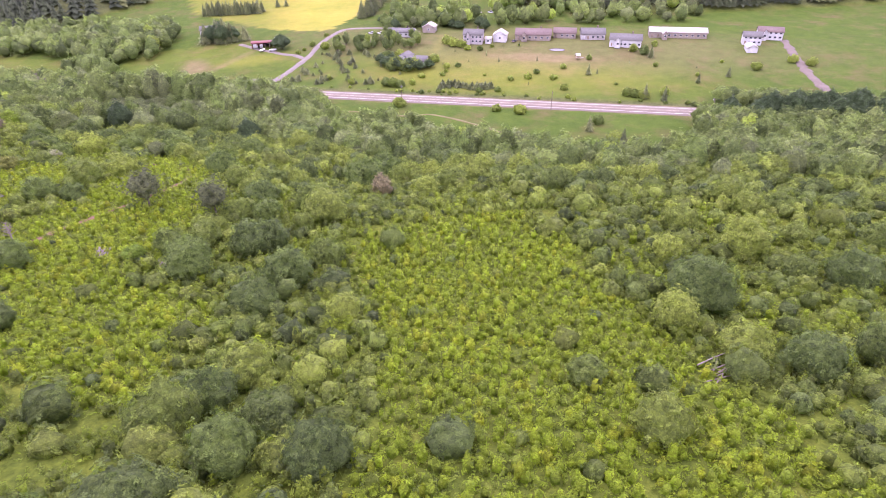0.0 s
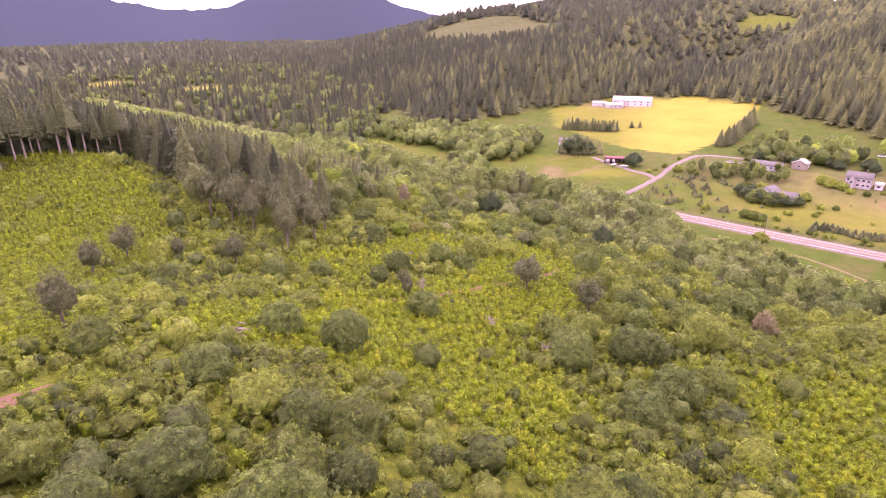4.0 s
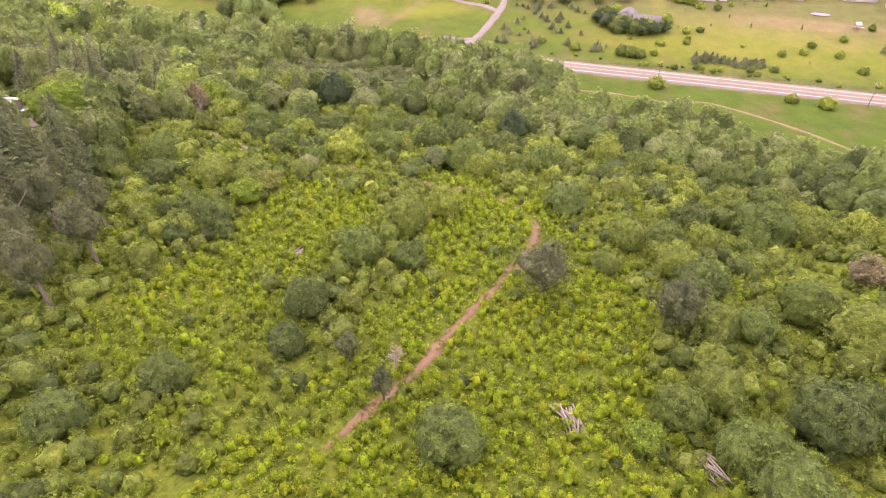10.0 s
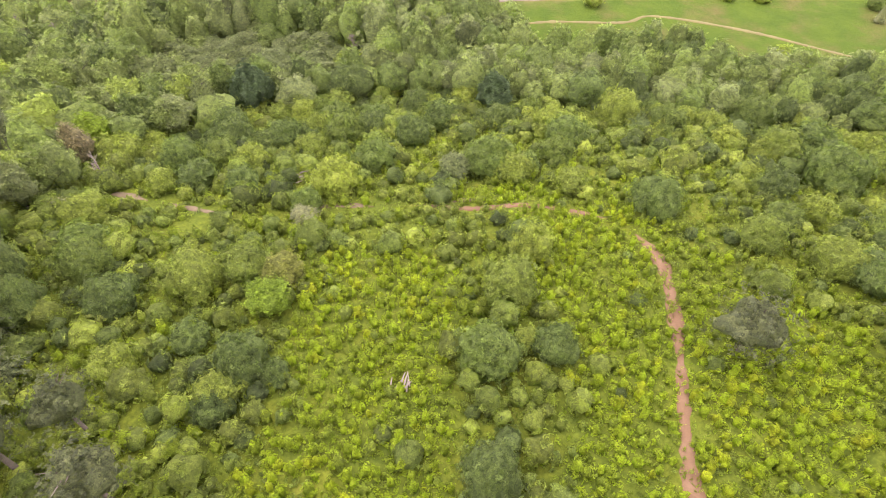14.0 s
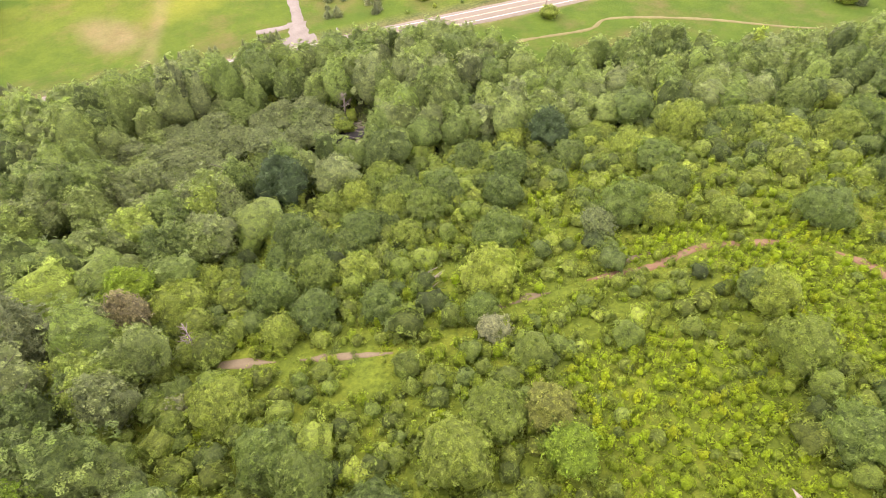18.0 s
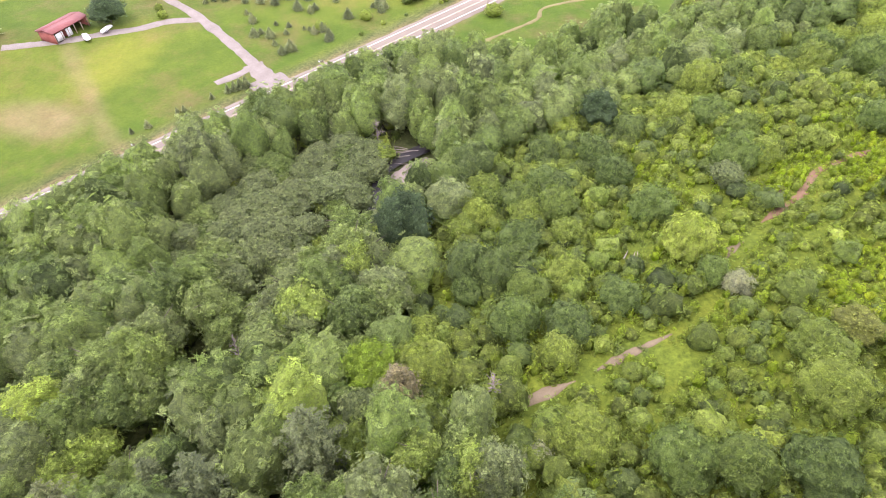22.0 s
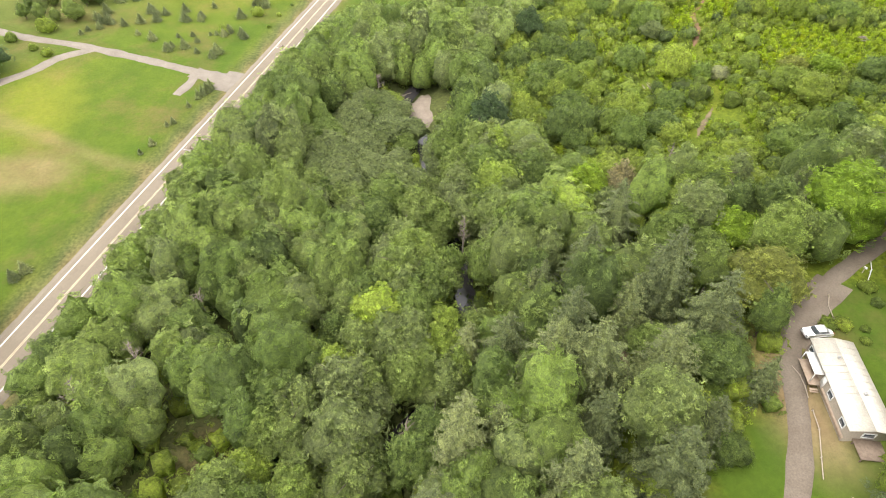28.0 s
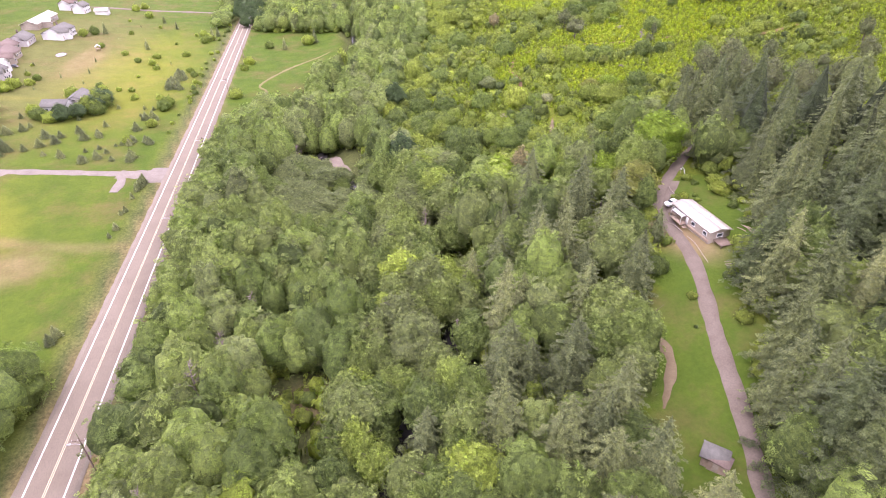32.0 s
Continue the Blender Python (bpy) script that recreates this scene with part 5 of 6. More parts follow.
def gable_roof(w, d, h, rise, over=0.5, thick=0.18):
    out = []
    for s in (-1, 1):
        e = over * rise / (d / 2)
        a = np.array([(-w / 2 - over, 0, h + rise + 0.05), (w / 2 + over, 0, h + rise + 0.05), (w / 2 + over, s * (d / 2 + over), h - e + 0.05), (-w / 2 - over, s * (d / 2 + over), h - e + 0.05)])
        v = np.vstack([a, a + (0, 0, thick)])
        out.append((v, np.array([(0, 1, 2, 3), (7, 6, 5, 4), (0, 4, 5, 1), (1, 5, 6, 2), (2, 6, 7, 3), (3, 7, 4, 0)])))
    return out


def window(parent, x, y, z, w, h, face):
    """A framed window let into a wall; face is the wall's outward side: 'x', '-x', 'y' or '-y'."""
    s = -1 if face[0] == "-" else 1
    along = (lambda a, b, c: (b, a, c)) if face[-1] == "x" else (lambda a, b, c: (a, b, c))
    fr = 0.12
    bars = []
    for du, dz, su, sz in ((0, h / 2, w + fr, fr), (0, -h / 2, w + fr, fr), (-w / 2, 0, fr, h), (w / 2, 0, fr, h)):
        o, q = along(du, s * 0.05, dz), along(su, 0.14, sz)
        bars.append(box(x + o[0], y + o[1], z + o[2], *q))
    win = solid("window", bars, M_WHITE, parent, "white window frame")
    o, q = along(0, s * 0.02, 0), along(w - fr, 0.05, h - fr)
    solid("pane", [box(x + o[0], y + o[1], z + o[2], *q)], M_GLASS, win)


def house(name, xy, w, d, h, rise, turn, wall, roof, label, front=3, back=2, chimney=False, doors=1, garage=0, category="house", gable_win=False):
    ob = new(name)
    ob.matrix_world = pose(xy[0], xy[1], ground_at(*xy) + 0.15, 0, 0, turn)
    part("wall", mesh_from("wall", *gable_walls(w, d, h, rise), wall), ob)
    r = solid("roof", gable_roof(w, d, h, rise), roof, ob)
    n = front + doors + garage
    zs = [1.5] if h < 4.4 else [1.5, 4.2]
    for lv, z in enumerate(zs):
        for i in range(n):
            x = -w / 2 + w * (i + 0.5) / n
            if lv == 0 and i < garage:
                solid("garage_door", [box(x, -d / 2 - 0.03, 1.1, min(2.6, w / n * 0.8), 0.1, 2.2)] + [box(x, -d / 2 - 0.09, 0.3 + 0.5 * k, min(2.5, w / n * 0.76), 0.03, 0.42) for k in range(4)], M_WHITE, ob, "pale panelled garage door")
            elif lv == 0 and garage <= i < garage + doors:
                dd = solid("door", [box(x, -d / 2 - 0.03, 1.03, 0.95, 0.1, 2.06), box(x, -d / 2 - 0.09, 1.5, 0.6, 0.03, 0.7)], M_WOOD, ob, "brown front door")
                solid("door_handle", [box(x + 0.36, -d / 2 - 0.12, 1.0, 0.06, 0.08, 0.12)], M_METAL, dd)
            else:
                window(ob, x, -d / 2, z, min(1.5, w / n * 0.55), 1.2, "-y")
        for i in range(back):
            window(ob, -w / 2 + w * (i + 0.5) / max(back, 1), d / 2, z, 1.3, 1.1, "y")
    if gable_win:
        window(ob, w / 2, 0, h * 0.55, 1.4, 1.2, "x")
        window(ob, -w / 2, 0, h * 0.55, 1.4, 1.2, "-x")
    if front >= 4:
        wing = part("wing", mesh_from("wing", *gable_walls(w * 0.3, d * 0.3, h, rise * 0.72), wall), ob)
        wing.matrix_basis = pose(-w * 0.24, -d / 2, 0, 0, 0, 90) @ Matrix.Diagonal((1.0, 1.0, 1.0, 1))
        top = solid("wing_roof", gable_roof(w * 0.3, d * 0.3, h, rise * 0.72, 0.4), roof, wing)
        window(wing, -w * 0.15, 0, h * 0.55, 1.3, 1.2, "-x")
    if chimney:
        solid("chimney", [box(w * 0.2, d * 0.12, h + rise + 0.3, 0.8, 0.8, 1.8), box(w * 0.2, d * 0.12, h + rise + 1.25, 1.0, 1.0, 0.15)], M_ROOFBROWN, r, "brick chimney")
    return tagged(ob, label, category)


R = -11.0
house("house", (-34, 428), 19, 9, 2.9, 2.0, R, M_WHITE, M_ROOFGREY, "long low white house with a grey roof", 4, 3, True)
house("garage", (-14.5, 437), 9, 9, 3.6, 2.2, R + 90, M_TAN, M_ROOFWHITE, "brown garage with a white metal gable roof", 0, 0, doors=0, garage=1, category="garage", gable_win=True)
house("house", (16.5, 407), 13, 9, 5.6, 2.8, R, M_SIDING, M_ROOFGREY, "two-storey grey house with white window frames", 4, 4, True)
house("shed", (26.5, 405), 4, 5, 2.8, 1.0, R, M_WHITE, M_ROOFWHITE, "small white shed between two houses", 1, 0, doors=0, category="shed")
house("garage", (35, 409), 9, 9, 4.2, 2.6, R + 90, M_WHITE, M_ROOFWHITE, "white garage with a steep gable", 0, 0, doors=1, category="garage", gable_win=True)
house("house", (58, 412), 24, 12, 3.2, 3.0, R, M_TAN, M_ROOFBROWN, "wide house with a brown shingle roof", 5, 4, True)
house("house", (80, 414), 15, 10, 3.0, 2.6, R, M_TAN, M_ROOFBROWN, "tan house with a brown roof", 3, 3)
house("house", (98, 409), 16, 11, 3.2, 3.0, R + 4, M_SIDING, M_ROOFGREY, "grey house with a shingle roof", 3, 3, True, garage=1)
house("house", (116, 391), 20, 12, 4.0, 2.8, R - 4, M_WHITE, M_ROOFGREY, "white-walled house with a dark roof", 6, 3, True)
house("long_barn", (155, 407), 37, 10, 3.4, 2.2, R, M_TAN, M_ROOFWHITE, "long low building with a pale roof", 8, 2, doors=2, category="barn")
house("house", (196, 386), 11, 8, 4.8, 2.4, R - 6, M_WHITE, M_ROOFGREY, "white two-storey house with a grey roof", 3, 3)
house("house", (212, 396), 15, 8, 4.8, 2.4, R - 6, M_WHITE, M_ROOFBROWN, "white house with a brown roof", 4, 3)
house("shed", (190, 372), 9, 6, 2.6, 1.6, R + 90, M_WHITE, M_ROOFWHITE, "white shed below the houses", 1, 0, category="shed")
house("house", (-29, 375), 11, 8, 3.0, 2.0, R + 80, M_WHITE, M_ROOFGREY, "white house with a grey roof among trees", 3, 2)
house("house", (-20.5, 367), 13, 9, 3.0, 2.4, R, M_SIDING, M_ROOFGREY, "low grey-roofed house among trees", 4, 2)
house("house", (-182, 447), 10, 8, 3.2, 2.4, 10, M_WHITE, M_ROOFGREY, "white farmhouse behind a big fir", 3, 2)
house("barn", (-178, 641), 40, 16, 5.0, 4.0, 8, M_WHITE, M_ROOFWHITE, "large white farm barn with a metal roof", 4, 4, doors=0, garage=2, category="barn")
house("shed", (-210, 628), 14, 8, 3.2, 1.8, 8, M_WHITE, M_ROOFWHITE, "white farm shed with a metal roof", 1, 1, garage=1, category="shed")
house("shed", (-192, 622), 17, 9, 3.2, 1.8, 8, M_SIDING, M_ROOFWHITE, "pale farm shed with a metal roof", 2, 1, garage=1, category="shed")


def red_barn():
    ob = new("barn")
    ob.matrix_world = pose(-131, 412.5, ground_at(-131, 412.5), 0, 0, 12)
    w, d, h = 15.0, 7.0, 3.0
    solid("wall", [box(0, d / 2 - 0.1, h / 2, w, 0.2, h + 0.8), box(-w / 2 + 0.1, 0, h / 2, 0.2, d, h + 0.4), box(w / 2 - 0.1, 0, h / 2, 0.2, d, h + 0.4), box(-w * 0.13, 0.5, h / 2, 0.2, d - 1, h)], M_REDWALL, ob)
    for x in np.linspace(-w / 2 + 0.3, w / 2 - 0.3, 6):
        solid("post", [box(float(x), -d / 2 + 0.15, h / 2 - 0.1, 0.22, 0.22, h + 0.4)], M_WOOD, ob)
    for x, ww in ((-5.2, 3.0), (-1.2, 2.2)):
        solid("panel", [box(x, -d / 2 + 0.2, h / 2, ww, 0.1, h - 0.3)], M_WHITE, ob, "white boarded bay")
    # near-black sheet before the back wall, painted as the bay's inner shade
    solid("stall_shade", [box(3.0, d / 2 - 0.4, h / 2, w / 2 - 1, 0.1, h - 0.4)], M_DARK, ob, "dark sheet for the shade inside the open bay")
    solid("roof", [box(0, 0, h + 0.55, w + 1.0, d + 1.2, 0.18)] + gable_roof(w, d, h + 0.5, 0.7, 0.5), M_ROOFRED, ob, "red metal roof")
    tagged(ob, "low open-fronted barn with a red metal roof", "barn")


red_barn()


def mobile_home():
    ob = new("mobile_home")
    cx, cy = -243.0, 204.7
    ob.matrix_world = pose(cx, cy, ground_at(cx, cy) + 0.1, 0, 0, 173)
    w, d, h = 14.8, 5.6, 2.6
    v, f = gable_walls(w, d, h, 0.55)
    part("wall", mesh_from("wall", v, f, M_TAN), ob, "tan siding")
    solid("skirting", [box(0, -d / 2 - 0.04, 0.1, w, 0.08, 0.7), box(0, d / 2 + 0.04, 0.1, w, 0.08, 0.7)], M_WOOD, ob)
    r = part("roof", mesh_from("roof", *join(gable_roof(w, d, h, 0.55, 0.35, 0.12)), M_ROOFWHITE), ob, "white metal roof")
    for x in np.arange(-w / 2, w / 2 + 0.1, 1.17):
        for s in (-1, 1):
            a = math.atan2(0.55, d / 2)
            rib = solid("roof_rib", [box(0, 0, 0, 0.06, d / 2 + 0.3, 0.05)], M_ROOFWHITE, r)
            rib.matrix_basis = pose(float(x), s * (d / 4 + 0.15), h + 0.55 / 2 + 0.17, math.degrees(-s * a))
    solid("vent", [box(2.0, 0.8, h + 0.75, 0.35, 0.35, 0.5)], M_METAL, r, "grey roof vent")
    solid("vent", [box(-4.0, -0.6, h + 0.75, 0.25, 0.25, 0.5)], M_METAL, r, "grey roof vent")
    for x in (-6.3, -3.6, 1.4, 5.8):
        window(ob, x, -d / 2, 1.5, 1.3, 1.0, "-y")
    for x in (-5, 0, 5):
        window(ob, x, d / 2, 1.5, 1.3, 1.0, "y")
    window(ob, w / 2, 0, 1.5, 1.6, 1.0, "x")
    dd = solid("door", [box(-1.0, -d / 2 - 0.03, 1.05, 0.95, 0.1, 2.05)], M_WHITE, ob, "white door")
    solid("door_handle", [box(-0.65, -d / 2 - 0.1, 1.0, 0.06, 0.06, 0.12)], M_METAL, dd)
    a = solid("awning", [box(-3.4, -d / 2 - 0.85, 2.25, 4.0, 1.5, 0.08)], M_WHITE, ob, "white porch awning")
    for x in (-5.4, -1.4):
        solid("post", [box(x, -d / 2 - 1.5, 1.1, 0.1, 0.1, 2.2)], M_WHITE, a)
    p = solid("porch", [box(-3.2, -d / 2 - 0.9, 0.3, 4.6, 1.7, 0.12)], M_WOOD, ob, "wooden porch deck")
    for k in range(2):
        solid("step", [box(-0.2 + 0.3 * k, -d / 2 - 1.2, 0.18 - 0.16 * k, 0.32, 1.2, 0.06)], M_WOOD, p)
    solid("deck", [box(w / 2 + 1.6, 0.6, 0.5, 3.0, 4.6, 0.14)] + [box(w / 2 + x, y, 0.1, 0.15, 0.15, 0.9) for x in (0.4, 3.0) for y in (-1.5, 2.6)], M_POLE, ob, "weathered end deck")
    tagged(ob, "white-roofed mobile home with tan siding beside a gravel lane", "mobile home")


mobile_home()


def rounded_body(profile, width, sections=7, inset=0.12):
    """A body swept across its width from a side outline (x, z), drawn in towards the sides."""
    p = np.array(profile, float)
    c = p.mean(axis=0)
    ys = np.linspace(-1, 1, sections)
    rings = []
    for y in ys:
        k = 1 - inset * abs(y) ** 4
        q = c + (p - c) * np.array([1 - inset * 0.35 * abs(y) ** 3, k])
        rings.append(np.column_stack([q[:, 0], np.full(len(q), y * width / 2), q[:, 1]]))
    rings = np.array(rings)
    s, n = rings.shape[:2]
    ix = np.arange(s * n).reshape(s, n)
    f = np.stack([ix[:-1], np.roll(ix[:-1], -1, 1), np.roll(ix[1:], -1, 1), ix[1:]], -1).reshape(-1, 4)
    v = rings.reshape(-1, 3)
    caps, extra = [], []
    for side, flip in ((0, 1), (s - 1, 0)):
        m = len(v) + len(extra)
        extra.append(rings[side].mean(axis=0))
        for i in range(0, n - 1, 2):
            a, b, e = ix[side, i], ix[side, i + 1], ix[side, (i + 2) % n]
            caps.append((a, b, e, m) if flip else (m, e, b, a))
    return np.vstack([v, extra]), np.vstack([f, np.array(caps)])


def wheel(parent, x, y, r=0.32, w=0.2):
    t = tube([(x, y - w / 2, r), (x, y - w / 2 + 0.02, r), (x, y + w / 2 - 0.02, r), (x, y + w / 2, r)], [r * 0.86, r, r, r * 0.86], 14)
    wh = part("wheel", mesh_from("wheel", *t, M_TYRE), parent)
    for s in (-1, 1):
        rim = tube([(x, y + s * (w / 2 - 0.03), r), (x, y + s * (w / 2 + 0.01), r)], [r * 0.62, 0.03], 10)
        part("rim", mesh_from("rim", *rim, M_METAL), wh)


def car(name, xy, turn, paint, label, long=4.7, wide=1.8):
    ob = new(name)
    ob.matrix_world = pose(xy[0], xy[1], ground_at(*xy) + 0.17, 0, 0, turn)
    k = long / 4.7
    low = [(-2.35, 0.35), (-2.33, 0.72), (-2.1, 0.9), (-1.0, 0.96), (0.9, 0.96), (2.05, 0.86), (2.33, 0.68), (2.35, 0.35), (1.2, 0.26), (-1.2, 0.26)]
    top = [(-1.65, 0.93), (-1.15, 1.36), (-0.6, 1.43), (0.35, 1.42), (1.05, 0.95), (0.2, 0.92)]
    part("body", mesh_from("body", *rounded_body([(a * k, b) for a, b in low], wide), paint, None, True), ob)
    cab = part("cabin", mesh_from("cabin", *rounded_body([(a * k, b) for a, b in top], wide * 0.86, 7, 0.18), M_GLASS, None, True), ob, "tinted windows")
    part("roof_panel", mesh_from("roof_panel", *rounded_body([(-1.2 * k, 1.38), (-0.6 * k, 1.46), (0.3 * k, 1.45), (0.5 * k, 1.37), (-0.3 * k, 1.36), (-0.8 * k, 1.36)], wide * 0.78, 5), paint), cab)
    for x in (-1.4 * k, 1.42 * k):
        for y in (-wide / 2 + 0.08, wide / 2 - 0.08):
            wheel(ob, x, y)
    for y in (-wide * 0.36, wide * 0.36):
        solid("headlight", [box(2.3 * k, y, 0.7, 0.1, 0.35, 0.14)], M_GLASS, ob)
        solid("tail_light", [box(-2.31 * k, y, 0.74, 0.08, 0.35, 0.14)], M_REDWALL, ob, "red tail light")
    for x in (2.34 * k, -2.34 * k):
        solid("bumper", [box(x, 0, 0.45, 0.12, wide * 0.9, 0.16)], M_METAL, ob)
    return tagged(ob, label, "car")


car("car", (-231.9, 203.2), 96, M_CARWHITE, "white sedan parked by the mobile home")
car("van", (-50, 433), 170, M_CARWHITE, "white vehicle parked by the low house", 5.6, 2.0)
car("car", (-57, 434), 168, M_CARWHITE, "white car parked on the drive")
car("car", (44, 404), 60, car_paint("dark_car_paint", (0.06, 0.06, 0.07)), "dark car parked between the houses")


for k in range(7):
    cx, cy = 14 + k * 9.5, 489 - 0.6 * k
    car("car", (cx, cy), 165 + 7 * (k % 3), M_CARWHITE if k % 3 else car_paint("silver_car_paint", (0.45, 0.45, 0.46)), "pale vehicle parked in rough ground behind the houses")


def boat(xy, turn, label):
    """A covered boat on its trailer."""
    ob = new("boat_trailer")
    ob.matrix_world = pose(xy[0], xy[1], ground_at(*xy) + 0.12, 0, 0, turn)
    hull = [(-2.6, 0.75), (-2.5, 1.35), (0.6, 1.6), (2.7, 1.45), (2.9, 1.3), (1.8, 0.75), (0.4, 0.6), (-1.5, 0.6)]
    part("hull", mesh_from("hull", *rounded_body(hull, 1.9, 9, 0.5), M_CARWHITE, None, True), ob, "white hull")
    solid("frame", [box(0.4, 0, 0.5, 6.2, 0.12, 0.1), box(-0.8, 0, 0.45, 0.12, 1.8, 0.1)], M_METAL, ob)
    wheel(ob, -0.8, -0.95, 0.3)
    wheel(ob, -0.8, 0.95, 0.3)
    tagged(ob, label, "boat")


boat((-122, 402.5), 20, "white covered boat on a trailer near the red barn")
boat((-129.5, 403), 70, "white covered boat on a trailer near the red barn")


def utility_pole(x, label):
    y = road_y(x) - 8.2
    ob = new("utility_pole")
    ob.matrix_world = pose(x, y, ground_at(x, y), 0, 0, -11)
    part("post", mesh_from("post", *tube([(0, 0, -0.5), (0, 0, 5), (0, 0, 10.2)], [0.17, 0.15, 0.11], 8), M_POLE), ob)
    arm = solid("crossarm", [box(0, 0.16, 9.5, 0.12, 2.4, 0.14)], M_POLE, ob)
    for dy in (-1.0, 0.1, 1.1):
        part("insulator", mesh_from("insulator", *tube([(0, 0.16 + dy, 9.57), (0, 0.16 + dy, 9.7), (0, 0.16 + dy, 9.82)], [0.03, 0.06, 0.03], 6), M_WHITE), arm)
    lamp = part("bracket", mesh_from("bracket", *tube([(0, 0, 8.4), (0, 0.9, 8.8), (0, 1.8, 8.9)], [0.05, 0.04, 0.04], 6), M_METAL), ob)
    solid("lamp_head", [box(0, 2.0, 8.88, 0.3, 0.7, 0.14)], M_METAL, lamp)
    return tagged(ob, label, "utility pole", "poles along the road")


for px in (-326, -245, -164, -104, -26, 52, 128):
    utility_pole(px, "brown timber utility pole with a crossarm beside the road")


def heap(name, xy, n, length, turn, spread, mat, label, seed, thick=0.12, category="logs"):
    """Fallen stems lying across each other, each one a part."""
    r = np.random.RandomState(seed)
    ob = new(name)
    ob.matrix_world = pose(xy[0], xy[1], ground_at(*xy), 0, 0, turn)
    for i in range(n):
        ln, a = length * r.uniform(0.5, 1.0), r.normal(0, 0.3)
        ox, oy, z = r.normal(0, spread), r.normal(0, spread), 0.15 + thick * 1.3 * (i % 4) + r.uniform(0, 0.25)
        d = np.array([math.cos(a), math.sin(a), r.uniform(-0.03, 0.06)]) * ln / 2
        c = np.array([ox, oy, z + 0.25])
        part("stem", mesh_from("stem", *tube([c - d, c + (0, 0, 0.1), c + d], [thick, thick * 0.85, thick * 0.4], 6), mat), ob)
    return tagged(ob, label, category)


heap("fallen_logs", (-79.3, 106.4), 14, 6.0, -65, 0.7, M_DEAD, "pile of bleached fallen stems on the plantation hill", 1)
heap("fallen_logs", (-62, 100.5), 9, 6, -40, 0.7, M_DEAD, "heap of bleached fallen stems in the brush", 2)
heap("fallen_logs", (-140.3, 204.5), 9, 3.2, 20, 1.0, M_DEAD, "grey fallen branches on the slope", 3)
heap("fallen_logs", (-105, 51), 14, 4, 10, 1.2, M_DEAD, "heap of pale slash wood on the slope", 4)
heap("fallen_logs", (-129, 143), 8, 2.6, 60, 0.8, M_DEAD, "small heap of dead branches", 5)
heap("fallen_logs", (-119, 277), 14, 8, 120, 2.0, M_DEAD, "driftwood piled on the gravel bar", 6)
heap("planks", (-259.5, 210), 7, 3.6, 60, 0.4, M_PALEWOOD, "stack of pale planks on the grass", 7, 0.1, "planks")
heap("planks", (-252, 198.5), 6, 3, 20, 0.7, M_WOOD, "scattered boards behind the mobile home", 8, 0.1, "planks")
heap("fallen_logs", (-255.5, 302), 2, 12, 103, 0.25, M_PALEWOOD, "long bleached log in a clearing", 9, 0.22)
heap("brush_pile", (-249, 226), 9, 3, 40, 0.7, M_DEAD, "small brush pile on the lawn", 10, 0.07)
heap("fallen_logs", (40, 60), 10, 6, 30, 1.3, M_DEAD, "pinkish heap of dead stems in the brush", 11)


def rail(name, pts, label, wood=M_PALEWOOD, lie=0.25):
    """Low rails end to end along a line."""
    ob = new(name)
    ob.matrix_world = pose(pts[0][0], pts[0][1], ground_at(*pts[0]))
    base = Vector((pts[0][0], pts[0][1], ground_at(*pts[0])))
    for a, b in zip(pts[:-1], pts[1:]):
        s, e = (np.array((p[0], p[1], ground_at(*p) + lie)) - np.array(base) for p in (a, b))
        part("rail", mesh_from("rail", *tube([s, (s + e) / 2, e], [0.075, 0.075, 0.07], 7), wood), ob)
        part("post", mesh_from("post", *tube([s - (0, 0, 0.5), s + (0, 0, 0.15)], [0.1, 0.09], 7), wood), ob)
    return tagged(ob, label, "fence")


rail("log_border", [(-224, 197.5), (-226.5, 198.8), (-229, 199.3), (-231.5, 199.4)], "pale log border along the parking place")
rail("log_border", [(-245, 209.5), (-248, 210), (-252, 211.5), (-255, 212.6)], "pale log border along the gravel lane")
rail("log_border", [(-237.2, 209), (-239, 208.6), (-241, 208.8), (-243, 209.2)], "curved pale log border by the porch")
rail("pole_fence", [(-222, 190.5), (-219.5, 188.5), (-217.5, 187.5)], "short white rail beside the lane", M_WHITE, 0.8)


def mailbox(xy):
    ob = new("mailbox")
    ob.matrix_world = pose(xy[0], xy[1], ground_at(*xy), 0, 0, 30)
    part("post", mesh_from("post", *tube([(0, 0, -0.3), (0, 0, 1.1)], [0.07, 0.06], 6), M_PALEWOOD), ob)
    b = solid("box", [box(0, 0, 1.3, 0.55, 0.3, 0.35)], M_WHITE, ob, "white metal box", 0.08)
    solid("flag", [box(0.1, 0.18, 1.4, 0.08, 0.03, 0.25)], M_REDWALL, b)
    tagged(ob, "white mailbox on a post beside the gravel lane", "mailbox")


mailbox((-219.3, 189.6))
house("shed", (-292.3, 244.5), 3.4, 2.8, 2.1, 1.2, 35, M_WOOD, M_ROOFGREY, "small weathered shed with a grey roof by the lane", 1, 0, category="shed")


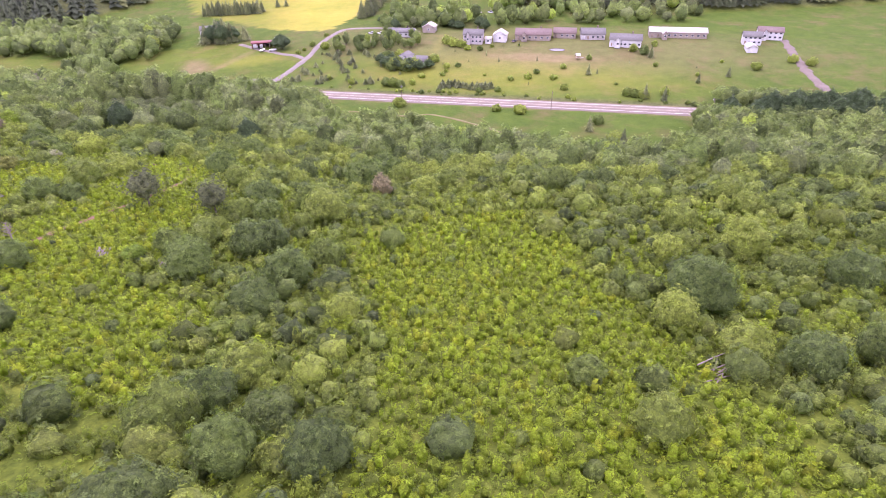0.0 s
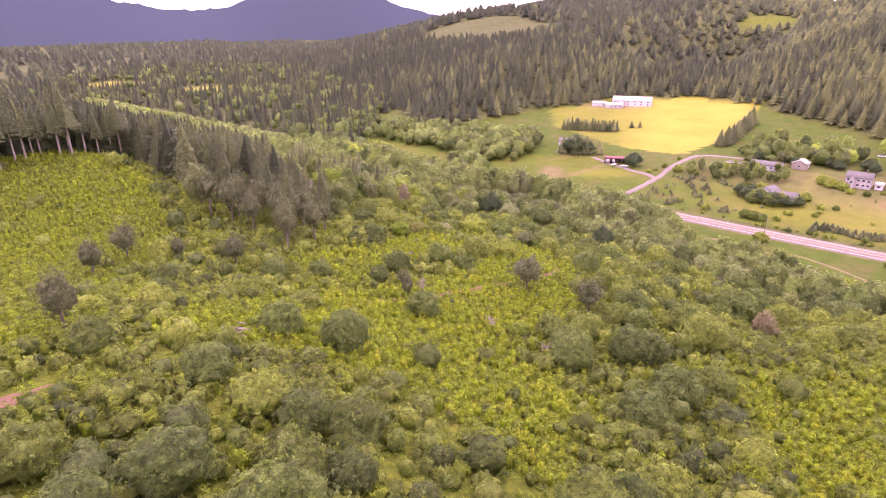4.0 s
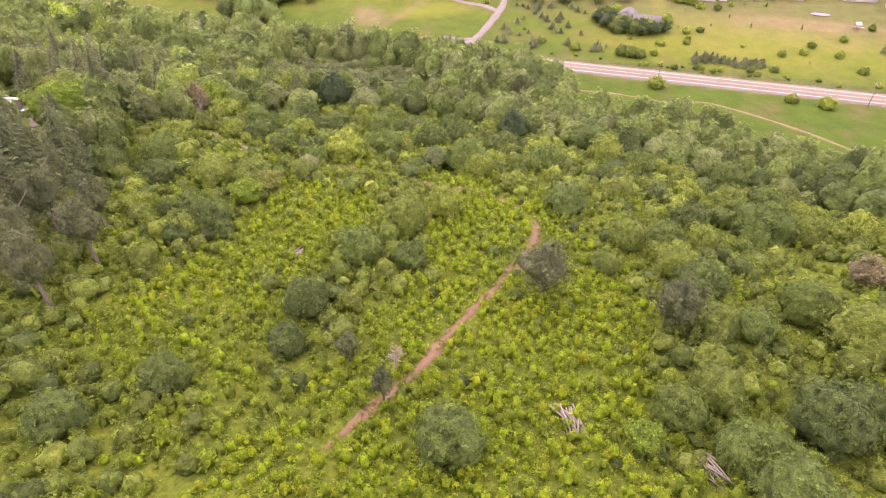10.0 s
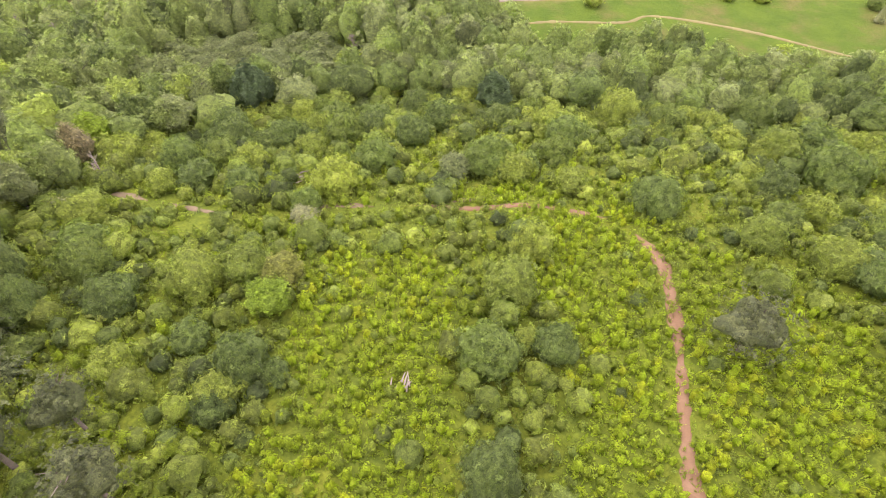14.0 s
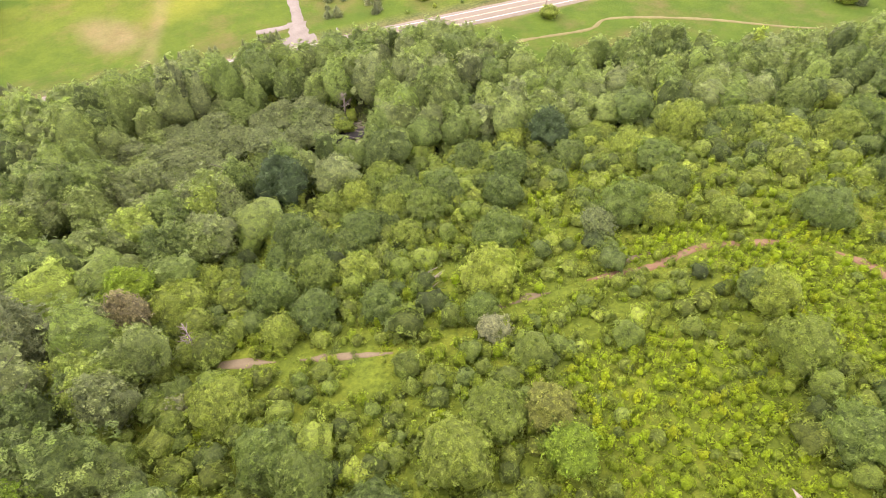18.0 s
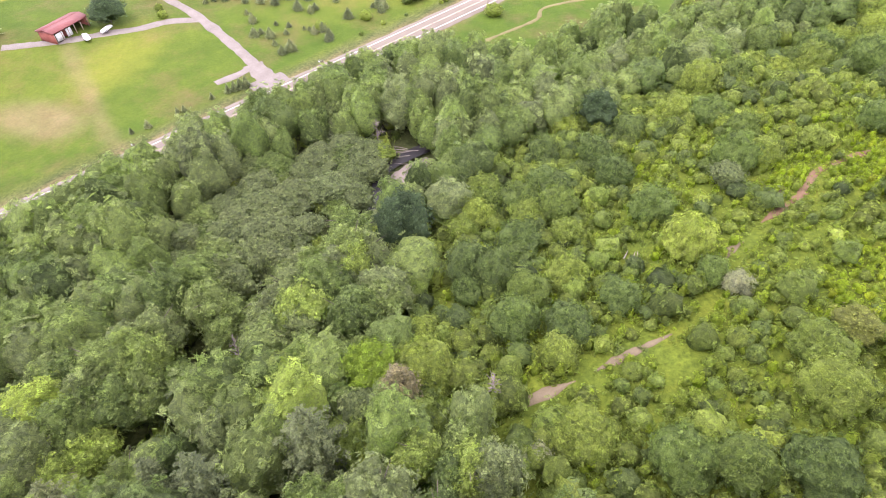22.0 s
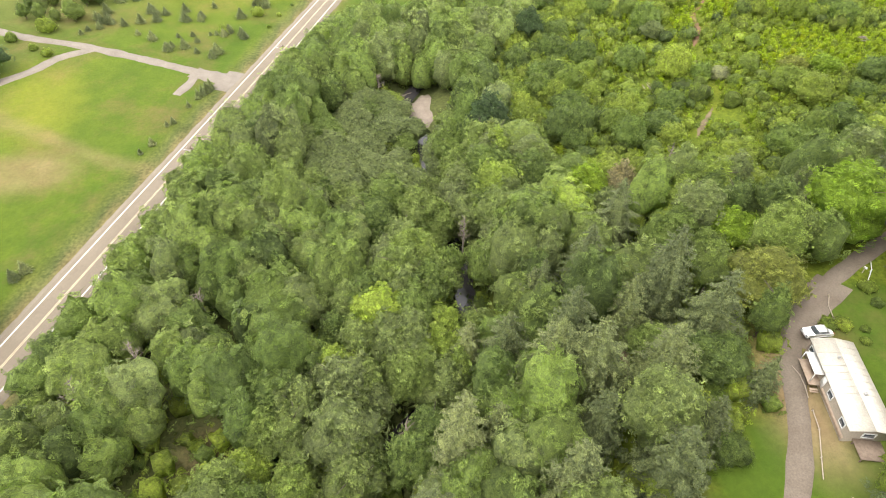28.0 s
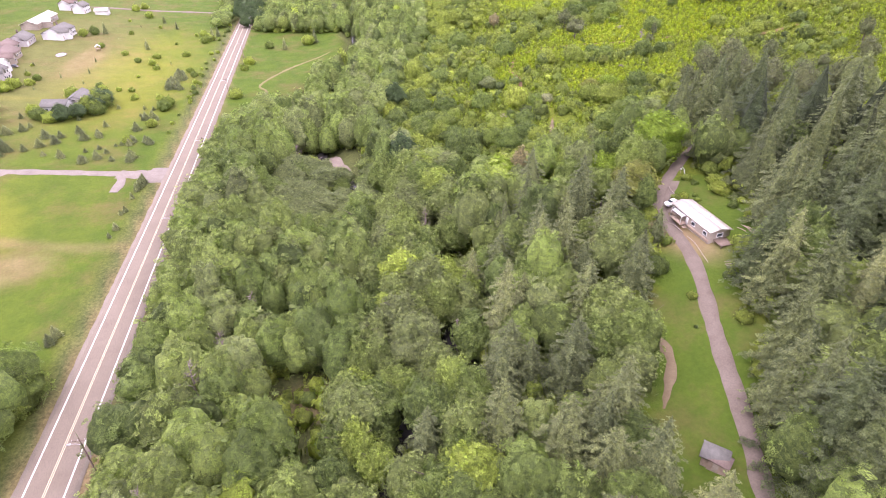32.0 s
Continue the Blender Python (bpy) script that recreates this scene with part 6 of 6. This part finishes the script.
def play_set(xy):
    ob = new("play_set")
    ob.matrix_world = pose(xy[0], xy[1], ground_at(*xy), 0, 0, 10)
    for x in (-1.2, 1.2):
        for y in (-1.2, 1.2):
            solid("post", [box(x, y, 1.3, 0.16, 0.16, 2.8)], M_WOOD, ob)
    solid("deck", [box(0, 0, 1.3, 2.6, 2.6, 0.12)], M_WOOD, ob)
    solid("roof", gable_roof(2.4, 2.4, 2.6, 0.9, 0.3, 0.1), M_WHITE, ob, "pale roof")
    solid("slide", [box(2.6, 0, 0.75, 2.8, 0.6, 0.08)], M_WHITE, ob, "pale slide").rotation_euler = (0, 0.0, 0)
    tagged(ob, "small wooden play set on the grass", "play set")


play_set((80.5, 367))


def pond(xy, rx, ry):
    ob = new("garden_pond")
    ob.matrix_world = pose(xy[0], xy[1], ground_at(*xy) + 0.12, 4.5, 0, -8)
    a = np.arange(28) * 6.2832 / 28
    ring = [(rx * math.cos(q), ry * math.sin(q), 0.0) for q in a] + [(rx, 0, 0.0)]
    part("rim", mesh_from("rim", *tube(ring, [0.14] * 29, 6), M_BARK), ob, "dark earth rim")
    v = np.vstack([[(0, 0, 0.02)], np.array(ring[:-1])])
    f = np.array([(0, 1 + i, 1 + i + 1, 1 + (i + 2) % 28) for i in range(0, 27, 2)])
    part("water", mesh_from("water", v, f, M_WATER), ob)
    tagged(ob, "oval garden pond with a dark rim below the houses", "pond")


pond((70.5, 385.5), 5, 2.6)


def gravel_bar():
    r = np.random.RandomState(5)
    n = 40
    a = np.arange(n) * 6.2832 / n
    v, f = [(0, 0, 0.95)], []
    for k, (q, z) in enumerate(((0.4, 0.9), (0.75, 0.6), (1.0, 0.0), (1.12, -0.9))):
        for t in a:
            w = q * (1 + 0.1 * math.sin(3 * t + 1) + 0.06 * r.uniform(-1, 1))
            v.append((9.5 * w * math.cos(t), 5.6 * w * math.sin(t), z * 1.2))
    for k in range(3):
        for i in range(n):
            j = (i + 1) % n
            f.append((1 + k * n + i, 1 + (k + 1) * n + i, 1 + (k + 1) * n + j, 1 + k * n + j))
    for i in range(0, n, 2):
        f.append((0, 1 + i, 1 + (i + 1) % n, 1 + (i + 2) % n))
    ob = new("gravel_bar", mesh_from("gravel_bar", np.array(v), np.array(f), M_BAR, None, True))
    ob.location = (-126, 267.5, -2.4)
    tagged(ob, "pinkish bare gravel bar in the creek bend", "gravel bar")


gravel_bar()


# dead trees
def snag(xy, h, spread, seed, label):
    r = np.random.RandomState(seed)
    ob = new("dead_tree")
    ob.matrix_world = pose(xy[0], xy[1], ground_at(*xy) - 0.1)
    part("trunk", mesh_from("trunk", *tube([(0, 0, -0.3), (0.2, 0.1, h * 0.5), (0.3, -0.1, h)], [0.28, 0.18, 0.04], 7), M_DEAD), ob)
    for i in range(26):
        z = h * r.uniform(0.35, 0.97)
        a, ln = r.uniform(0, 6.28), spread * r.uniform(0.5, 1.0) * (1.25 - z / h)
        s = np.array([0.25 * z / h, 0, z])
        m = s + (math.cos(a) * ln * 0.5, math.sin(a) * ln * 0.5, ln * 0.35)
        e = s + (math.cos(a) * ln, math.sin(a) * ln, ln * r.uniform(0.4, 0.9))
        parts = [tube([s, m, e], [0.09, 0.06, 0.02], 4)]
        for q in range(3):
            b = m + (e - m) * r.uniform(0, 0.8)
            parts.append(tube([b, b + r.uniform(-0.5, 0.5, 3) * ln * 0.5 + (0, 0, ln * 0.2)], [0.04, 0.012], 4))
        part("branch", mesh_from("branch", *join(parts), M_DEAD), ob)
    return tagged(ob, label, "dead tree")


for xy, h, sp, sd in SNAGS:
    snag(xy, h, sp, sd, "bare greyish dead tree with fine twigs")

# trees and bushes of the meadow
r = np.random.RandomState(77)
FIR_TRUNK = CONTRUNK_ME[0]


def fir(x, y, h, wide=1.0, label="small dark conifer standing in the meadow", group="meadow conifers", name="conifer"):
    return tree(name, (x, y), h, h * wide, CONI_ME[r.randint(4)], FIR_TRUNK, label, group, r.uniform(0, 360), category="conifer")


def bush(x, y, s, label="rounded dark green bush in the meadow", tall=1.1, group="meadow bushes"):
    ob = new("bush", SHRUB_ME[r.randint(5)])
    ob.matrix_world = pose(x, y, ground_at(x, y) - 0.15, 0, 0, r.uniform(0, 360)) @ Matrix.Diagonal((s, s, s * tall, 1))
    return tagged(ob, label, "bush", group)


for x, y, h in ((-119.7, 338.6, 4.2), (-121.6, 339.4, 4.0), (-123.6, 340.2, 3.8), (-117.8, 338, 4.4), (-129, 341.6, 2.8), (-138.4, 343.2, 2.6), (-140, 344.6, 2.2), (-150, 345.4, 3.0), (-154.5, 347, 2.2), (-202.5, 356.4, 3.6), (-200, 355.4, 3.8)):
    fir(x, y, h, 1.9, "dark conical shrub beside the road", "conical shrubs", "conical_shrub")
for i in range(62):
    x, y = r.uniform(-96, -30), r.uniform(334, 396)
    if away(np.array([x]), np.array([y]), DRIVE)[0] > 6 and y > road_y(x) + 9:
        fir(x, y, r.uniform(1.6, 4.4), 2.7, "bushy young pine standing in the meadow", "meadow pines", "young_pine")
for i in range(30):
    x = -5 + i * 1.0 + r.uniform(-0.6, 0.6)
    fir(x, 325.5 - 0.17 * (x + 5) + r.uniform(-2.5, 5), r.uniform(2.6, 4.6), 2.6, "conifer in a dark hedge row above the road", "hedge row")
for x, y, s in ((-33, 362, 5.0), (-27, 358, 5.4), (-22, 359, 4.6), (-36, 359, 4.0), (-10, 371, 3.4), (-44, 376, 3.4), (-40, 381, 3.6), (-33, 384, 3.0), (-37, 366, 3.6), (-14, 363, 3.2), (-41, 371, 3.0), (-37, 331, 3.0), (-33, 330, 3.4), (-29, 329, 2.8), (-58, 336, 2.4), (-74, 345, 2.2), (-2, 359, 2.2), (5, 361, 2.0), (46, 337, 2.2), (64, 318, 2.4), (60, 334, 1.8), (69, 352, 2.0), (100, 304, 3.0), (104, 302, 3.4), (96, 306, 2.6), (116, 305, 2.6), (123, 372, 3.2), (118, 378, 2.8), (-103, 396, 1.8), (-96, 411, 1.9), (-90, 432, 1.9), (-100, 402, 1.5), (-27, 297.5, 3.4), (36, 284, 3.4), (24, 288, 2.6), (-221.7, 359, 6.2), (-227, 362, 5.4), (8, 398, 3.4), (3, 401, 4.0), (-2, 406, 3.6), (12, 392, 2.4), (20, 390, 2.2), (-86, 404, 3.2), (72, 267, 3.0), (74, 241, 4.2), (206, 350, 3), (214, 344, 3), (180, 340, 3.2)):
    bush(x, y, s)
for x, y, h in ((82, 340, 7), (113, 296, 8), (126, 366, 8), (104, 300, 9), (76, 236, 10), (140, 322, 6), (160, 330, 6), (66, 258, 8)):
    fir(x, y, h, 1.3, "dark conifer standing alone on the grass")
for i in range(34):
    fir(-204 + (i // 2) * 2.8 + r.uniform(-0.8, 0.8), 504 + 5 * (i % 2) + (i // 2) * 0.25 + r.uniform(-1.5, 1.5), r.uniform(9, 12.5), 1.5, "dark fir in a planted row on the yellow field", "field fir row")
for x, y, h in ((-150, 531, 8), (-143, 533, 7), (-67, 498, 15), (-63, 513, 14), (-61, 529, 15), (-59, 547, 15), (-57, 566, 16), (-158, 427, 17), (-176, 426, 16), (-166, 424, 15), (-163, 428, 20), (-168, 431, 17), (-172, 438, 16), (-149, 430, 12), (-70, 484, 16), (-66, 492, 18), (-64, 505, 17), (-62, 520, 18), (-60, 538, 18), (-58, 556, 19), (-56, 577, 20)):
    fir(x, y, h * 0.85, 2.0, "tall dark fir at the edge of the field", "field edge firs")
for i in range(36):
    x, y = r.uniform(-80, -22), r.uniform(396, 420)
    tree("young_tree", (x, y), r.uniform(5, 10), r.uniform(1.9, 3.2), BROAD_ME[r.randint(6)], TRUNK_ME[r.randint(4)], "slender young broadleaf tree by the drive", "young trees", r.uniform(0, 360))
x, y = np.concatenate([r.uniform(-45, 190, 130), r.uniform(-244, -200, 44)]), np.concatenate([r.uniform(446, 505, 130), r.uniform(392, 446, 44)])
keep = ~((x > 5) & (x < 84) & (y > 472) & (y < 495))
x, y = x[keep], y[keep]
rad = r.uniform(3, 5, len(x))
scatter("garden_trees", BROAD_M, x, y, rad, rad * 0.82, r.uniform(0, 6.28, len(x)), r.uniform(0, 1, len(x)), r.randint(0, 5, len(x)), M_BROAD_S, "broadleaf trees behind the houses and at field edges", "trees")
for x, y, h in ((150, 268, 13), (157, 272, 14), (164, 266, 15), (170, 275, 13), (176, 268, 15), (184, 272, 14), (190, 264, 16), (198, 270, 15), (206, 262, 14), (213, 270, 13), (144, 262, 12), (138, 274, 11), (220, 260, 14), (182, 258, 15)):
    tree("broadleaf_tree", (x, y), h, h * 0.42, DARK_ME, TRUNK_ME[h % 4], "dark dense broadleaf tree at the end of the meadow", "dark grove", h * 50.0)
for x, y, h, rad in ((-172, 427, 13, 5.6), (-164, 425, 14, 6.0), (-157, 428, 12, 5.2), (-168, 434, 14, 5.8)):
    tree("broadleaf_tree", (x, y), h, rad, DARK_ME, TRUNK_ME[int(h) % 4], "big dark dense tree beside the farmhouse", "farmhouse trees", h * 70.0)
for x, y, h, rad in ((-33, 360, 8, 4.6), (-25, 357, 8.5, 5.0), (-40, 366, 7, 4.0), (-19, 357, 7, 4.2), (-13, 360, 6, 3.4), (-44, 372, 7, 3.8), (-37, 373, 6.5, 3.6)):
    tree("broadleaf_tree", (x, y), h, rad, DARK_ME, TRUNK_ME[int(h) % 4], "dark leafy tree round the low grey house", "garden grove", h * 80.0)
for i in range(46):
    x, y = r.uniform(-30, 165), r.uniform(300, 400)
    if y > road_y(x) + 14 and not (52 < x < 128 and y > 372):
        (fir if i % 3 == 0 else bush)(x, y, r.uniform(1.0, 2.2) * (1.6 if i % 3 == 0 else 1.0))
for i in range(40):
    x = r.uniform(-70, 200)
    bush(x, road_y(x) + r.uniform(8, 13), r.uniform(0.7, 1.6), "small green bush on the verge of the road", 1.1, "verge bushes")
for i in range(26):
    x, y = r.uniform(-52, 60), r.uniform(436, 470)
    tree("broadleaf_tree", (x, y), r.uniform(6, 11), r.uniform(3.2, 4.8), DARK_ME if i % 2 else BROAD_ME[i % 6], TRUNK_ME[i % 4], "dark leafy tree behind the houses", "grove behind the houses", r.uniform(0, 360))
for i in range(7):
    bush(r.uniform(-52, -16), r.uniform(475, 560), r.uniform(2.5, 4.5), "green bush in the rough pasture")
for k in range(70):
    x, y = r.uniform(-262, -221), r.uniform(184, 214)
    if inside(np.array([x]), np.array([y]), (HOME_YARD,))[0] and away(np.array([x]), np.array([y]), LANE)[0] > 2.6 and np.hypot(x + 243, y - 204.7) > 8.2:
        bush(x, y, r.uniform(0.5, 1.5), "leafy weed and bramble clump in the yard", 0.9, "yard brush")
for k in range(40):
    x, y = r.uniform(-304, -244), r.uniform(210, 258)
    if inside(np.array([x]), np.array([y]), (LAWN,))[0] and away(np.array([x]), np.array([y]), LANE)[0] > 2.4 and away(np.array([x]), np.array([y]), TRAIL_D)[0] > 2.5 and k % 3 == 0:
        bush(x, y, r.uniform(0.4, 1.2), "small leafy bush on the lawn", 0.9, "lawn bushes")
for x, y, s in ((-250, 222.5, 2.8), (-262, 211, 2.4), (-258, 205, 3.4), (-229, 187, 2.2), (-234, 190, 2.6), (-224, 184, 2.4), (-266, 207, 3.0), (-272, 219, 1.8), (-284, 226, 2.6), (-290, 231, 2.8)):
    bush(x, y, s, "dark green bush on the grass by the lane", 1.0, "lane bushes")


def shed(xy):
    ob = new("shed")
    ob.matrix_world = pose(xy[0], xy[1], ground_at(*xy), 0, 0, 28)
    part("wall", mesh_from("wall", *gable_walls(3.0, 2.4, 2.0, 0.7), M_WOOD), ob)
    solid("roof", gable_roof(3.0, 2.4, 2.0, 0.7, 0.25, 0.1), M_ROOFBROWN, ob, "brown shingle roof")
    d = solid("door", [box(0.3, 1.23, 0.95, 0.9, 0.06, 1.8)], M_PALEWOOD, ob, "pale board door", 0.01)
    solid("door_handle", [box(0.62, 1.29, 0.95, 0.04, 0.06, 0.14)], M_METAL, d)
    return tagged(ob, "small weathered wooden shed beside the gravel lane", "shed")


shed((-293.5, 244.5))
